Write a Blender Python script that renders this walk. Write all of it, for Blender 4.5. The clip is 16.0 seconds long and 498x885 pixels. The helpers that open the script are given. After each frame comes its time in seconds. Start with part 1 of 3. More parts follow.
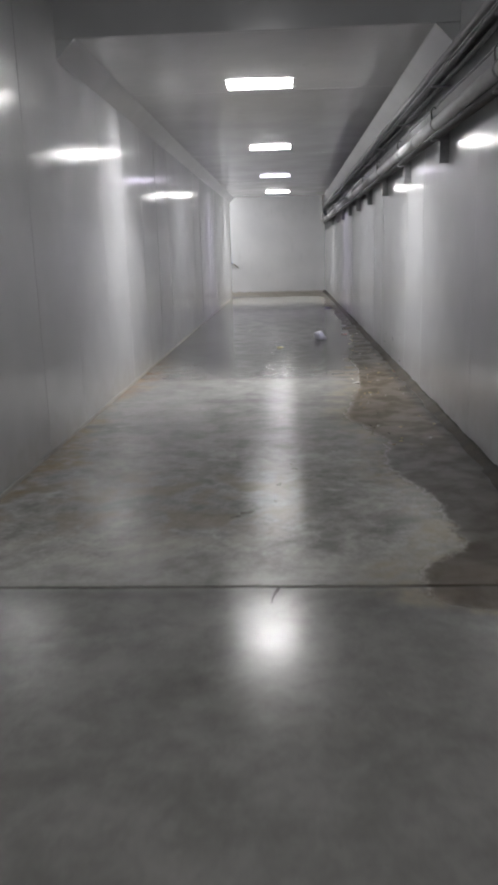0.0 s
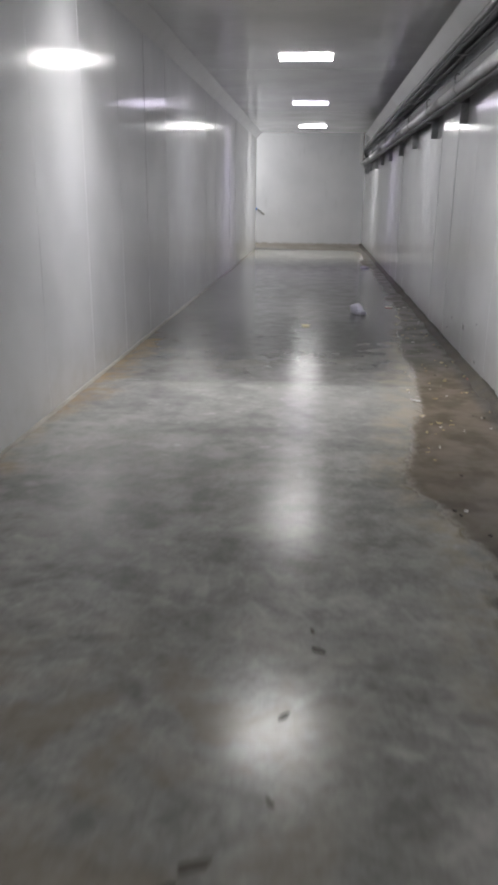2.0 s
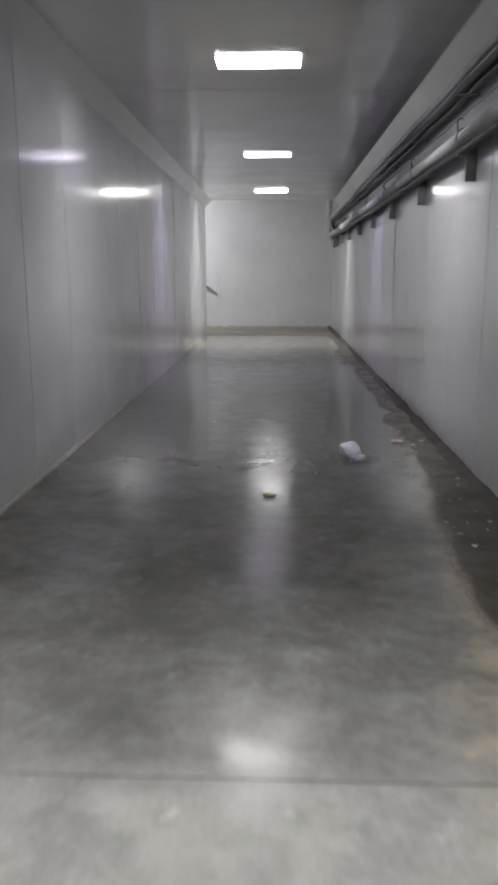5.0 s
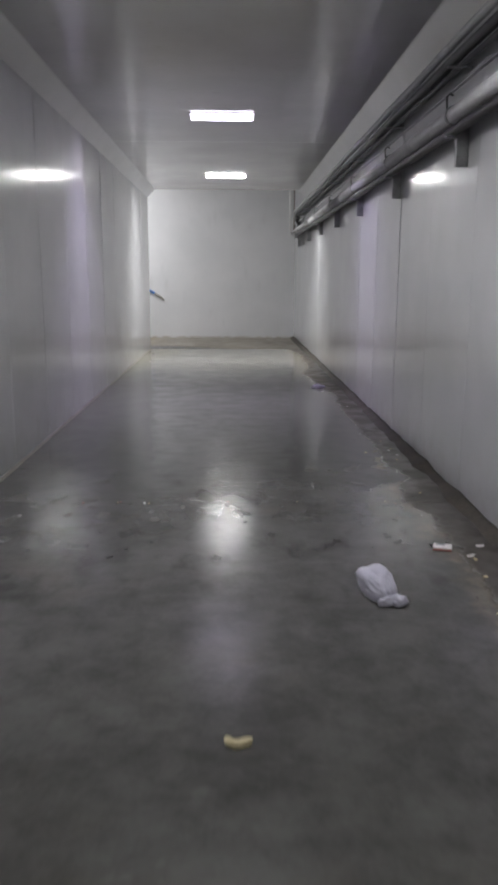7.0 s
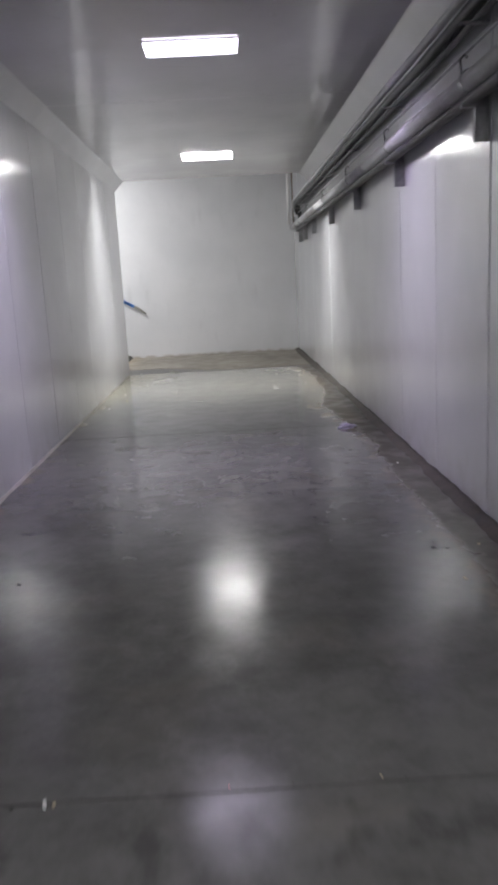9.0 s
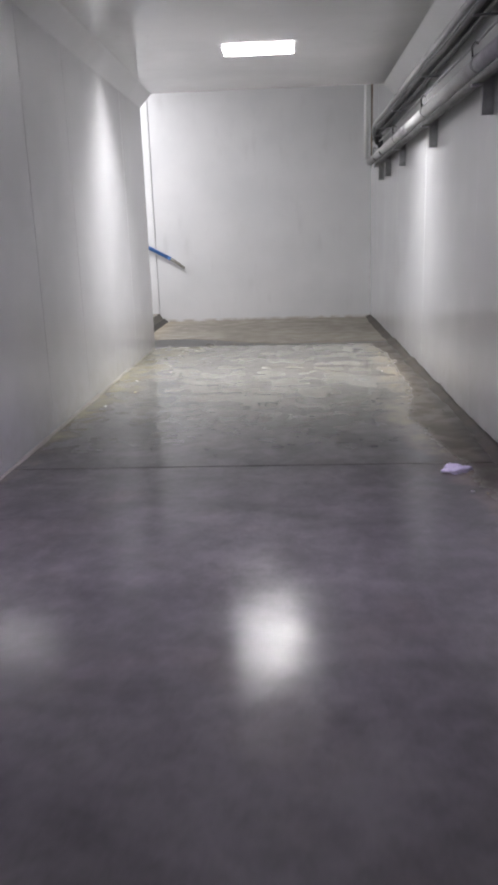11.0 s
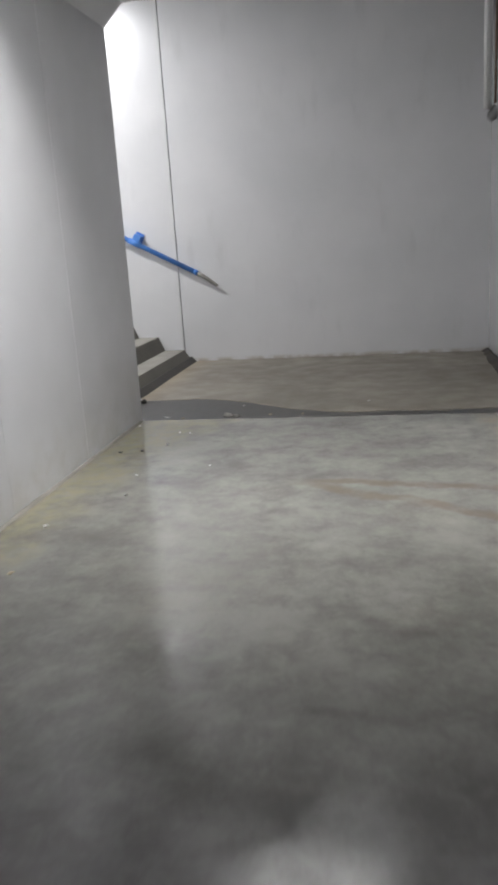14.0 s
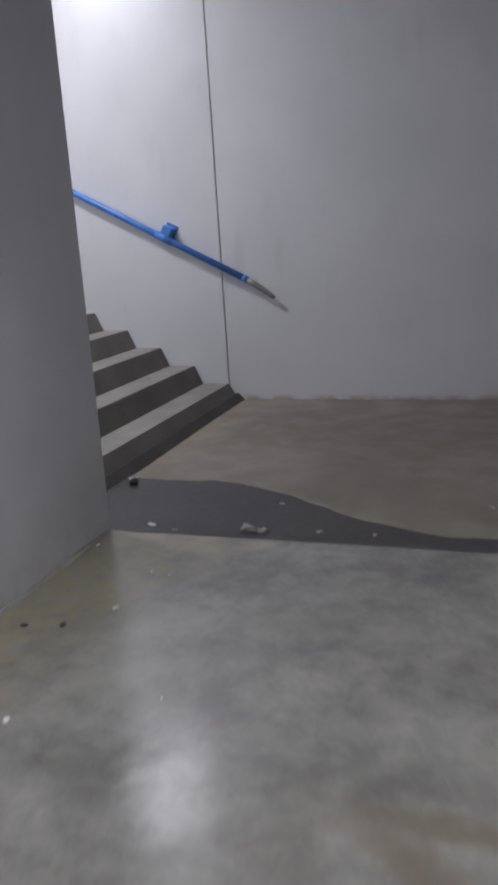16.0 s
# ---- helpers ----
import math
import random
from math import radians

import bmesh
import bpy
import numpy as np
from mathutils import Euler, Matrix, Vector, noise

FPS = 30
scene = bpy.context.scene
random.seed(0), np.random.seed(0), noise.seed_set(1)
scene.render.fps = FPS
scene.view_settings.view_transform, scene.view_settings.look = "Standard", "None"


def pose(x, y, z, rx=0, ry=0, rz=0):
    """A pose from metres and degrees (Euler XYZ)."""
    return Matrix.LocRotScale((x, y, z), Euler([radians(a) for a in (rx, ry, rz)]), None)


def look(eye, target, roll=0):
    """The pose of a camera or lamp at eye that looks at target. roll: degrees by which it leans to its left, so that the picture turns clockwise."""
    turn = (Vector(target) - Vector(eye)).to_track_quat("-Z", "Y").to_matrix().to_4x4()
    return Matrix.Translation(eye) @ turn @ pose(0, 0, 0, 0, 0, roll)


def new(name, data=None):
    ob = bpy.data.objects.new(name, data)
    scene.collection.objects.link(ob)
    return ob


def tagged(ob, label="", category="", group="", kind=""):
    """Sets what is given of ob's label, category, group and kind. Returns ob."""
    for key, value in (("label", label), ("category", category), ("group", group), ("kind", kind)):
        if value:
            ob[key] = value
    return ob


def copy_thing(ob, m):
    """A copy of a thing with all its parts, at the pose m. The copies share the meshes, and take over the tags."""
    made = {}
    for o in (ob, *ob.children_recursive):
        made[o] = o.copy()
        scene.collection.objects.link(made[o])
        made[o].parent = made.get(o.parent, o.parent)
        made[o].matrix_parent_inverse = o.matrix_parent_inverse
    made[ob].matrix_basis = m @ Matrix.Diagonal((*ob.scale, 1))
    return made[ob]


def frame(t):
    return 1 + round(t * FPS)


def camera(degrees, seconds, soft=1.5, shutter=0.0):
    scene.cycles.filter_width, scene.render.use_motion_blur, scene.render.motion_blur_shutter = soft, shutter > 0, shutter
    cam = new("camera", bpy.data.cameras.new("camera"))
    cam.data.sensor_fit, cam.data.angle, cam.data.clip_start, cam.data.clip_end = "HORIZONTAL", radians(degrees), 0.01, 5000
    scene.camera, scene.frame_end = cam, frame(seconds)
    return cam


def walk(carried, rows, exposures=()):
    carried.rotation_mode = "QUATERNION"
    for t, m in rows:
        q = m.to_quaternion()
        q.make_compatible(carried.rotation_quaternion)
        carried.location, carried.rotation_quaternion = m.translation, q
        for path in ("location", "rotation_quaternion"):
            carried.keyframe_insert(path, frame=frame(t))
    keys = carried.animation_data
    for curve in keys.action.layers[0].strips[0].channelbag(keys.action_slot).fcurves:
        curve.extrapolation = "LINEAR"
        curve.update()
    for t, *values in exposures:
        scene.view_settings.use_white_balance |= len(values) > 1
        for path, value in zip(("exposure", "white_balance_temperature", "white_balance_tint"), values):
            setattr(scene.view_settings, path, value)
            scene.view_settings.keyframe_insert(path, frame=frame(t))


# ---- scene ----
cam = camera(35.8, 16.0, soft=3.4, shutter=0.6)
PATH = [
    (0, (0.196, -0.141, 1.46), (0.089, 1.798, 0.98), -1.6),
    (0.5, (0.142, 0.492, 1.456), (0.067, 2.431, 0.97), -0.7),
    (1, (0.225, 1.202, 1.459), (0.139, 3.133, 0.946), -0.8),
    (1.5, (0.171, 1.953, 1.455), (0.071, 3.872, 0.901), 0.2),
    (2, (0.171, 2.706, 1.455), (0.011, 4.605, 0.847), 0.6),
    (2.5, (0.207, 3.427, 1.396), (0.074, 5.333, 0.805), 1.1),
    (3, (0.246, 4.121, 1.407), (0.203, 6.034, 0.826), 1.0),
    (3.5, (0.187, 4.825, 1.456), (0.148, 6.751, 0.918), 0.6),
    (4, (0.201, 5.446, 1.472), (0.125, 7.383, 0.981), -0.0),
    (6.5, (-0.045, 9.001, 1.484), (-0.094, 10.96, 1.085), -0.5),
    (7, (0.043, 9.67, 1.436), (0.086, 11.626, 1.019), 0.2),
    (7.5, (0.028, 10.384, 1.46), (0.079, 12.338, 1.041), -0.1),
    (8, (0.074, 11.054, 1.432), (0.194, 12.996, 0.968), -1.9),
    (8.5, (0.079, 11.773, 1.476), (0.157, 13.731, 1.078), -2.4),
    (9, (0.089, 12.494, 1.469), (0.125, 14.451, 1.059), -3.1),
    (11.5, (0.324, 16.084, 1.432), (0.185, 18.007, 0.901), -1.4),
    (12, (0.422, 16.753, 1.438), (0.263, 18.678, 0.918), -1.2),
    (12.5, (0.397, 17.444, 1.454), (0.147, 19.356, 0.924), -2.3),
    (13, (0.335, 18.138, 1.458), (0.052, 20.057, 0.971), -1.6),
    (13.5, (0.399, 18.918, 1.426), (0.109, 20.838, 0.945), -3.2),
    (14, (0.407, 19.603, 1.388), (0.047, 21.505, 0.887), -3.7),
    (14.5, (0.402, 20.291, 1.395), (0.031, 22.189, 0.885), -4.1),
    (15, (0.332, 20.981, 1.373), (-0.128, 22.862, 0.875), -4.5),
    (15.5, (0.35, 21.678, 1.367), (-0.197, 23.535, 0.865), -4.5),
    (16, (0.238, 22.351, 1.377), (-0.37, 24.19, 0.877), -3.6),
]
EXPOSURES = [(0.0, 0.45, 6500, 10), (1.0, 0.56, 6500, 10), (2.0, 0.42, 6500, 10), (3.0, 0.38, 6500, 10), (4.2, 0.28, 6500, 10), (6.5, 0.36, 6500, 10),
             (7.5, 0.45, 6500, 10), (9.0, 0.60, 6500, 10), (11.5, 0.74, 6500, 13), (12.5, 0.62, 6500, 11), (14.5, 0.07, 6500, 10), (15.5, -0.24, 6300, 12), (16.0, -0.56, 6120, 17)]
walk(cam, [(t, look(eye, target, roll)) for t, eye, target, roll in PATH], EXPOSURES)

# ---- light ----
LAMP_WATTS = 100.0
LOBBY_WATTS, STAIR_WATTS, NEAR_WATTS = 8.0, 98.0, 28.0
WHITE, VIOLET, PALE_VIOLET, COOL = (0.995, 0.985, 0.975), (0.79, 0.68, 1.0), (0.96, 0.94, 1.0), (0.985, 0.985, 0.985)
world = bpy.data.worlds.new("world")
scene.world = world
world.use_nodes = True
world.node_tree.nodes["Background"].inputs[0].default_value = (0.010, 0.010, 0.011, 1)
world.node_tree.nodes["Background"].inputs[1].default_value = 1.0

# ---- plan (metres) ----
XL, XR = -1.635, 1.56          # faces of the corridor walls
Y0, YH, YC, YE = -5.0, 6.52, 25.67, 28.98   # back wall, header, corridor end, end wall
H, HN, HL = 3.15, 4.25, 4.20   # corridor, near bay and lobby ceilings
COVE_L, COVE_R = 0.158, 0.19
PITCH = 1.113                  # wall panel width
JOINTS = (3.06, 8.86, 14.51, 20.12)
JOINT_HALF = {3.06: 0.013, 20.12: 0.007}   # half widths of the wide joints
ZL = -0.012                    # lobby floor level
rng = random.Random(7)


# ---- node helpers ----
class Nodes:
    def __init__(self, name):
        self.mat = bpy.data.materials.new(name)
        self.mat.use_nodes = True
        self.t = self.mat.node_tree
        self.bsdf = self.t.nodes["Principled BSDF"]
        self.pos = self.t.nodes.new("ShaderNodeNewGeometry").outputs["Position"]

    def put(self, sock, v):
        if isinstance(v, (int, float)):
            sock.default_value = v
        elif isinstance(v, tuple):
            sock.default_value = (*v, 1) if len(v) == 3 and sock.type == "RGBA" else v
        else:
            self.t.links.new(v, sock)

    def math(self, op, a, b=0.0, c=0.0, clamp=False):
        n = self.t.nodes.new("ShaderNodeMath")
        n.operation, n.use_clamp = op, clamp
        for s, v in zip(n.inputs, (a, b, c)):
            self.put(s, v)
        return n.outputs[0]

    def noise(self, scale, detail=4.0, rough=0.55, stretch=(1, 1, 1), distort=0.0):
        m = self.t.nodes.new("ShaderNodeMapping")
        m.inputs["Scale"].default_value = stretch
        self.t.links.new(self.pos, m.inputs["Vector"])
        n = self.t.nodes.new("ShaderNodeTexNoise")
        self.t.links.new(m.outputs[0], n.inputs["Vector"])
        n.inputs["Scale"].default_value, n.inputs["Detail"].default_value = scale, detail
        n.inputs["Roughness"].default_value, n.inputs["Distortion"].default_value = rough, distort
        return n.outputs["Fac"]

    def span(self, v, lo, hi, a=0.0, b=1.0):
        n = self.t.nodes.new("ShaderNodeMapRange")
        n.interpolation_type = "SMOOTHSTEP"
        for s, x in zip(n.inputs, (v, lo, hi, a, b)):
            self.put(s, x)
        return n.outputs[0]

    def mix(self, f, a, b):
        n = self.t.nodes.new("ShaderNodeMix")
        n.data_type = "RGBA"
        self.put(n.inputs["Factor"], f)
        self.put(n.inputs["A"], a)
        self.put(n.inputs["B"], b)
        return n.outputs["Result"]

    def profile(self, v, stops, lo, hi):
        """A value that follows stops (place, value) along v."""
        n = self.t.nodes.new("ShaderNodeValToRGB")
        r = n.color_ramp
        for i, (p, q) in enumerate(stops):
            e = r.elements[i] if i < 2 else r.elements.new(1.0)
            e.position = (p - lo) / (hi - lo)
            e.color = (q, q, q, 1)
        m = self.t.nodes.new("ShaderNodeMapRange")
        for s, x in zip(m.inputs, (v, lo, hi, 0.0, 1.0)):
            self.put(s, x)
        self.t.links.new(m.outputs[0], n.inputs[0])
        return n.outputs[0]

    def xyz(self):
        n = self.t.nodes.new("ShaderNodeSeparateXYZ")
        self.t.links.new(self.pos, n.inputs[0])
        return n.outputs

    def random(self):
        return self.t.nodes.new("ShaderNodeObjectInfo").outputs["Random"]

    def bump(self, height, strength=0.2, distance=0.01):
        n = self.t.nodes.new("ShaderNodeBump")
        n.inputs["Strength"].default_value, n.inputs["Distance"].default_value = strength, distance
        self.t.links.new(height, n.inputs["Height"])
        self.t.links.new(n.outputs[0], self.bsdf.inputs["Normal"])

    def done(self, color, rough, metal=0.0, spec=0.5):
        self.put(self.bsdf.inputs["Base Color"], color)
        self.put(self.bsdf.inputs["Roughness"], rough)
        self.bsdf.inputs["Metallic"].default_value = metal
        self.bsdf.inputs["Specular IOR Level"].default_value = spec
        return self.mat


def worn(name, c1, c2, rough=0.5, scale=3.0, fine=60.0, metal=0.0, bump=0.15, spec=0.5):
    n = Nodes(name)
    a = n.noise(scale, 5)
    b = n.noise(fine, 3)
    f = n.span(n.math("ADD", n.math("MULTIPLY", a, 0.75), n.math("MULTIPLY", b, 0.25)), 0.35, 0.65)
    n.bump(b, bump, 0.003)
    return n.done(n.mix(f, c1, c2), n.span(a, 0.3, 0.7, rough * 0.85, rough * 1.15), metal, spec)


def panel_material():
    """White coated steel sheet: slightly wavy, glossy, dirty near the floor."""
    n = Nodes("panel_white")
    z = n.xyz()[2]
    big = n.noise(0.9, 3)
    smear = n.noise(1.7, 2)
    dark_foot = n.math("MULTIPLY", n.span(z, 0.55, 0.0), n.span(n.noise(7, 6), 0.38, 0.72))
    col = n.mix(n.span(smear, 0.35, 0.75), (0.48, 0.485, 0.50), (0.53, 0.535, 0.55))
    col = n.mix(n.math("MULTIPLY", dark_foot, 0.30), col, (0.34, 0.31, 0.26))
    n.bump(n.math("ADD", n.noise(1.1, 1, stretch=(1, 1, 0.35)), n.math("ADD", n.math("MULTIPLY", n.noise(9, 2, stretch=(1, 1, 0.12)), 0.05), n.math("MULTIPLY", n.noise(34, 2, stretch=(1, 1, 0.25)), 0.008))), 0.10, 0.02)
    out = n.done(col, n.span(big, 0.3, 0.7, 0.40, 0.46), 0.0, 0.9)
    # rolled steel: a soft sheen drawn out upright under a smooth clear coat
    up = n.t.nodes.new("ShaderNodeCombineXYZ")
    up.inputs[2].default_value = 1.0
    n.put(n.bsdf.inputs["Tangent"], up.outputs[0])
    n.bsdf.inputs["Anisotropic"].default_value = 0.85
    n.bsdf.inputs["Coat Weight"].default_value = 1.0
    n.bsdf.inputs["Coat Roughness"].default_value = 0.145
    return out


def ceiling_material():
    n = Nodes("ceiling_white")
    a, b = n.noise(1.2, 4), n.noise(9, 4)
    col = n.mix(n.span(a, 0.3, 0.7), (0.64, 0.64, 0.65), (0.70, 0.70, 0.71))
    col = n.mix(n.span(b, 0.62, 0.8, 0.0, 0.25), col, (0.42, 0.41, 0.40))
    n.bump(n.noise(0.9, 1, stretch=(1, 0.5, 1)), 0.06, 0.02)
    return n.done(col, n.span(a, 0.3, 0.7, 0.10, 0.15), 0.0, 0.8)


def plaster_material():
    n = Nodes("painted_plaster")
    x, y, z = n.xyz()
    a, b, c = n.noise(1.1, 4), n.noise(26, 5), n.noise(4, 5, stretch=(1, 1, 0.3))
    col = n.mix(n.span(a, 0.3, 0.7), (0.68, 0.685, 0.70), (0.74, 0.74, 0.755))
    col = n.mix(n.span(c, 0.55, 0.8, 0.0, 0.3), col, (0.50, 0.50, 0.50))
    foot = n.math("MULTIPLY", n.span(z, 0.05, -0.02), n.span(n.noise(6, 4), 0.35, 0.6))
    col = n.mix(n.math("MULTIPLY", foot, 0.7), col, (0.30, 0.23, 0.14))
    n.bump(b, 0.25, 0.004)
    return n.done(col, n.span(c, 0.3, 0.7, 0.42, 0.58), 0.0, 0.4)


def floor_material():
    """Trowelled, worn concrete with mud and damp along the foot of the walls."""
    n = Nodes("floor_concrete")
    x, y, z = n.xyz()
    big = n.noise(0.55, 6, 0.6, distort=0.3)
    mid = n.noise(3.4, 6, 0.55, distort=0.25)
    sweep = n.noise(2.0, 3, 0.5, stretch=(0.7, 1.3, 1), distort=0.7)
    fine = n.noise(42, 5)
    f = n.math("ADD", n.math("MULTIPLY", big, 0.34), n.math("ADD", n.math("ADD", n.math("MULTIPLY", mid, 0.30), n.math("MULTIPLY", n.noise(9.5, 6, 0.65, distort=0.4), 0.26)), n.math("MULTIPLY", fine, 0.10)))
    # slab and wear tones, plus lamp-lit and dim stretches put into the colour
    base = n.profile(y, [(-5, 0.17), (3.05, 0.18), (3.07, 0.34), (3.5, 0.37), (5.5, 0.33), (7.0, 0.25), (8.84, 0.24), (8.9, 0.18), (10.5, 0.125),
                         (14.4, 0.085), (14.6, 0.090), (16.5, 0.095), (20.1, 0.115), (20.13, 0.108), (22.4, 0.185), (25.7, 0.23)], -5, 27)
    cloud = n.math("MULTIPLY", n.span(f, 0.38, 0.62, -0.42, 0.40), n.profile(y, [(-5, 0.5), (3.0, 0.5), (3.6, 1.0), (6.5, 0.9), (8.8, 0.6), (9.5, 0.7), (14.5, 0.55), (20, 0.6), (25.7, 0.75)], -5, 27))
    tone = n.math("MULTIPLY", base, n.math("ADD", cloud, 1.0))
    tone = n.math("MULTIPLY", tone, n.span(sweep, 0.50, 0.78, 1.0, 1.16))
    tone = n.math("MULTIPLY", tone, n.span(sweep, 0.48, 0.24, 1.0, 0.78))
    # pale trowel swirls and spots on the second and third slabs
    swirl = n.math("ABSOLUTE", n.math("SUBTRACT", n.noise(1.5, 3, 0.5, distort=2.2), 0.5))
    swirl = n.math("MULTIPLY", n.span(swirl, 0.075, 0.0), n.math("MULTIPLY", n.span(y, 3.1, 3.6), n.span(y, 6.6, 5.2)))
    spots = n.math("MULTIPLY", n.span(n.noise(6.5, 2), 0.64, 0.76), n.math("MULTIPLY", n.span(y, 4.6, 5.6), n.span(y, 12.5, 11.0)))
    tone = n.math("MULTIPLY", tone, n.math("ADD", 1.0, n.math("ADD", n.math("MULTIPLY", swirl, 0.15), n.math("MULTIPLY", spots, 0.35))))
    rgb = n.t.nodes.new("ShaderNodeCombineColor")
    for i, k in enumerate((1.0, 0.985, 0.945)):
        n.put(rgb.inputs[i], n.math("MULTIPLY", tone, k if i < 2 else n.span(y, 20.5, 22.5, k, 0.885)))
    col = rgb.outputs[0]
    rub = n.span(n.noise(1.4, 4, distort=0.3), 0.52, 0.76)
    patch = n.math("MULTIPLY", n.span(n.math("ABSOLUTE", n.math("SUBTRACT", y, 4.3)), 1.1, 0.2), n.span(x, 0.7, -0.1))
    brown = n.math("MAXIMUM", n.math("MULTIPLY", rub, 0.12), n.math("MULTIPLY", patch, n.span(mid, 0.42, 0.62, 0.0, 0.65)))
    col = n.mix(brown, col, (0.225, 0.185, 0.14))
    # right-hand damp and mud
    wob = n.math("ADD", n.math("MULTIPLY", n.math("SUBTRACT", n.noise(1.7, 5, 0.6), 0.5), 0.34), n.math("MULTIPLY", n.math("SUBTRACT", n.noise(9, 6, 0.7), 0.5), 0.24))
    d = n.math("SUBTRACT", n.math("SUBTRACT", XR, x), wob)
    w = n.profile(y, [(-5, 0.06), (2.7, 0.15), (2.86, 0.75), (3.2, 0.80), (3.5, 0.55), (3.9, 0.50), (4.3, 0.56), (4.8, 0.70), (5.8, 0.64), (6.6, 0.84), (7.3, 0.80), (8.0, 0.66), (9.4, 0.53),
                      (10.4, 0.54), (11.4, 0.46), (12.4, 0.34), (14.2, 0.30), (14.5, 0.42), (15.1, 0.27), (17.0, 0.30), (20.0, 0.25), (20.6, 0.38), (21.4, 0.44), (22.4, 0.26), (24.6, 0.22), (25.2, 0.26), (25.7, 0.42)], -5, 27)
    mud = n.span(n.math("SUBTRACT", w, d), -0.03, 0.05)
    halo_w = n.profile(y, [(-5, 0.05), (2.6, 0.1), (3.1, 0.32), (5, 0.22), (6.4, 0.2), (7.4, 0.26), (9.2, 0.30), (10.5, 0.12), (13, 0.10), (15, 0.08), (19, 0.06), (20.5, 0.2), (22, 0.28), (24.5, 0.26), (25.7, 0.2)], -5, 27)
    halo = n.span(n.math("SUBTRACT", n.math("ADD", w, halo_w), d), -0.08, 0.20)
    col = n.mix(n.math("MULTIPLY", halo, n.span(n.math("ADD", n.math("MULTIPLY", mid, 0.6), n.math("MULTIPLY", n.noise(14, 5), 0.4)), 0.36, 0.66, 0.1, 0.75)), col, (0.31, 0.265, 0.19))
    wet = n.profile(y, [(-5, 0.8), (2.8, 0.3), (3.3, 0.35), (3.6, 0.75), (5.2, 0.8), (6.1, 0.25), (9.3, 0.15), (9.9, 0.8), (12, 0.9), (20, 0.9), (20.4, 0.35), (23, 0.3), (25.7, 0.5)], -5, 27)
    wet = n.math("MAXIMUM", wet, n.span(n.math("SUBTRACT", XR, x), 0.24, 0.10))
    mudcol = n.mix(wet, n.mix(n.span(mid, 0.35, 0.65), (0.080, 0.060, 0.037), (0.128, 0.098, 0.064)), (0.048, 0.042, 0.035))
    col = n.mix(mud, col, mudcol)
    # rusty arcs near the corridor end
    wave = n.math("MULTIPLY", n.math("SUBTRACT", mid, 0.5), 0.25)
    streaks = []
    for y0, slope in ((23.95, -0.13), (23.86, -0.52)):
        line = n.math("ADD", n.math("ADD", y0, n.math("MULTIPLY", x, slope)), wave)
        streaks.append(n.span(n.math("ABSOLUTE", n.math("SUBTRACT", y, line)), 0.085, 0.02))
    arc = n.math("MULTIPLY", n.math("MAXIMUM", streaks[0], streaks[1]), n.math("MULTIPLY", n.span(x, -0.3, 0.1), n.span(n.noise(5, 4), 0.35, 0.55, 0.35, 1.0)))
    col = n.mix(n.math("MULTIPLY", arc, 0.6), col, (0.145, 0.115, 0.075))
    # left-hand stains
    dl = n.math("SUBTRACT", n.math("SUBTRACT", x, XL), wob)
    wl = n.math("SUBTRACT", n.profile(y, [(-5, 0.0), (4.2, 0.08), (5.2, 0.38), (6.3, 0.2), (7.2, 0.14), (8.3, 0.32), (10.4, 0.32), (12, 0.04), (20, 0.04), (22.0, 0.26), (23.5, 0.40), (25.0, 0.60), (25.7, 0.90)], -5, 27), 0.10)
    stain = n.span(n.math("ADD", n.math("SUBTRACT", wl, dl), n.math("MULTIPLY", n.math("SUBTRACT", mid, 0.5), 0.5)), -0.16, 0.22)
    algae = n.mix(n.span(y, 15, 21), (0.27, 0.19, 0.10), (0.29, 0.266, 0.165))
    col = n.mix(n.math("MULTIPLY", stain, n.span(n.noise(11, 5), 0.36, 0.6, 0.35, 0.8)), col, algae)
    # dark trodden blotches before the third joint
    blot = n.math("MULTIPLY", n.math("MULTIPLY", n.span(y, 12.6, 13.4), n.span(y, 14.47, 14.43)), n.span(n.noise(4.6, 4, 0.5, stretch=(1.4, 0.8, 1)), 0.49, 0.70))
    col = n.mix(n.math("MULTIPLY", blot, 0.5), col, (0.028, 0.027, 0.026))
    # relief and gloss
    rip = n.noise(3.2, 2, stretch=(0.8, 1.2, 1), distort=0.2)
    n.bump(n.math("ADD", n.math("MULTIPLY", rip, 1.0), n.math("ADD", n.math("MULTIPLY", n.span(n.noise(30, 2, distort=0.5), 0.62, 0.68), n.math("MULTIPLY", n.math("MULTIPLY", n.span(y, 20.6, 21.6), n.span(y, 24.3, 23.4)), -0.16)), n.math("MULTIPLY", mid, 0.10))), 0.06, 0.03)
    rough = n.math("ADD", n.span(mid, 0.3, 0.7, 0.15, 0.26), n.math("MULTIPLY", fine, 0.04))
    rough = n.math("ADD", rough, n.span(base, 0.14, 0.26, 0.0, 0.08))
    rough = n.math("ADD", rough, n.span(y, 20.6, 22.6, 0.0, -0.03))
    rough = n.math("MULTIPLY", n.math("MINIMUM", rough, 0.25), 0.85)
    rough = n.math("ADD", n.math("MULTIPLY", rough, n.math("SUBTRACT", 1.0, mud)), n.math("MULTIPLY", mud, n.span(mid, 0.4, 0.6, 0.45, 0.30)))
    out = n.done(col, rough, 0.0, 0.5)
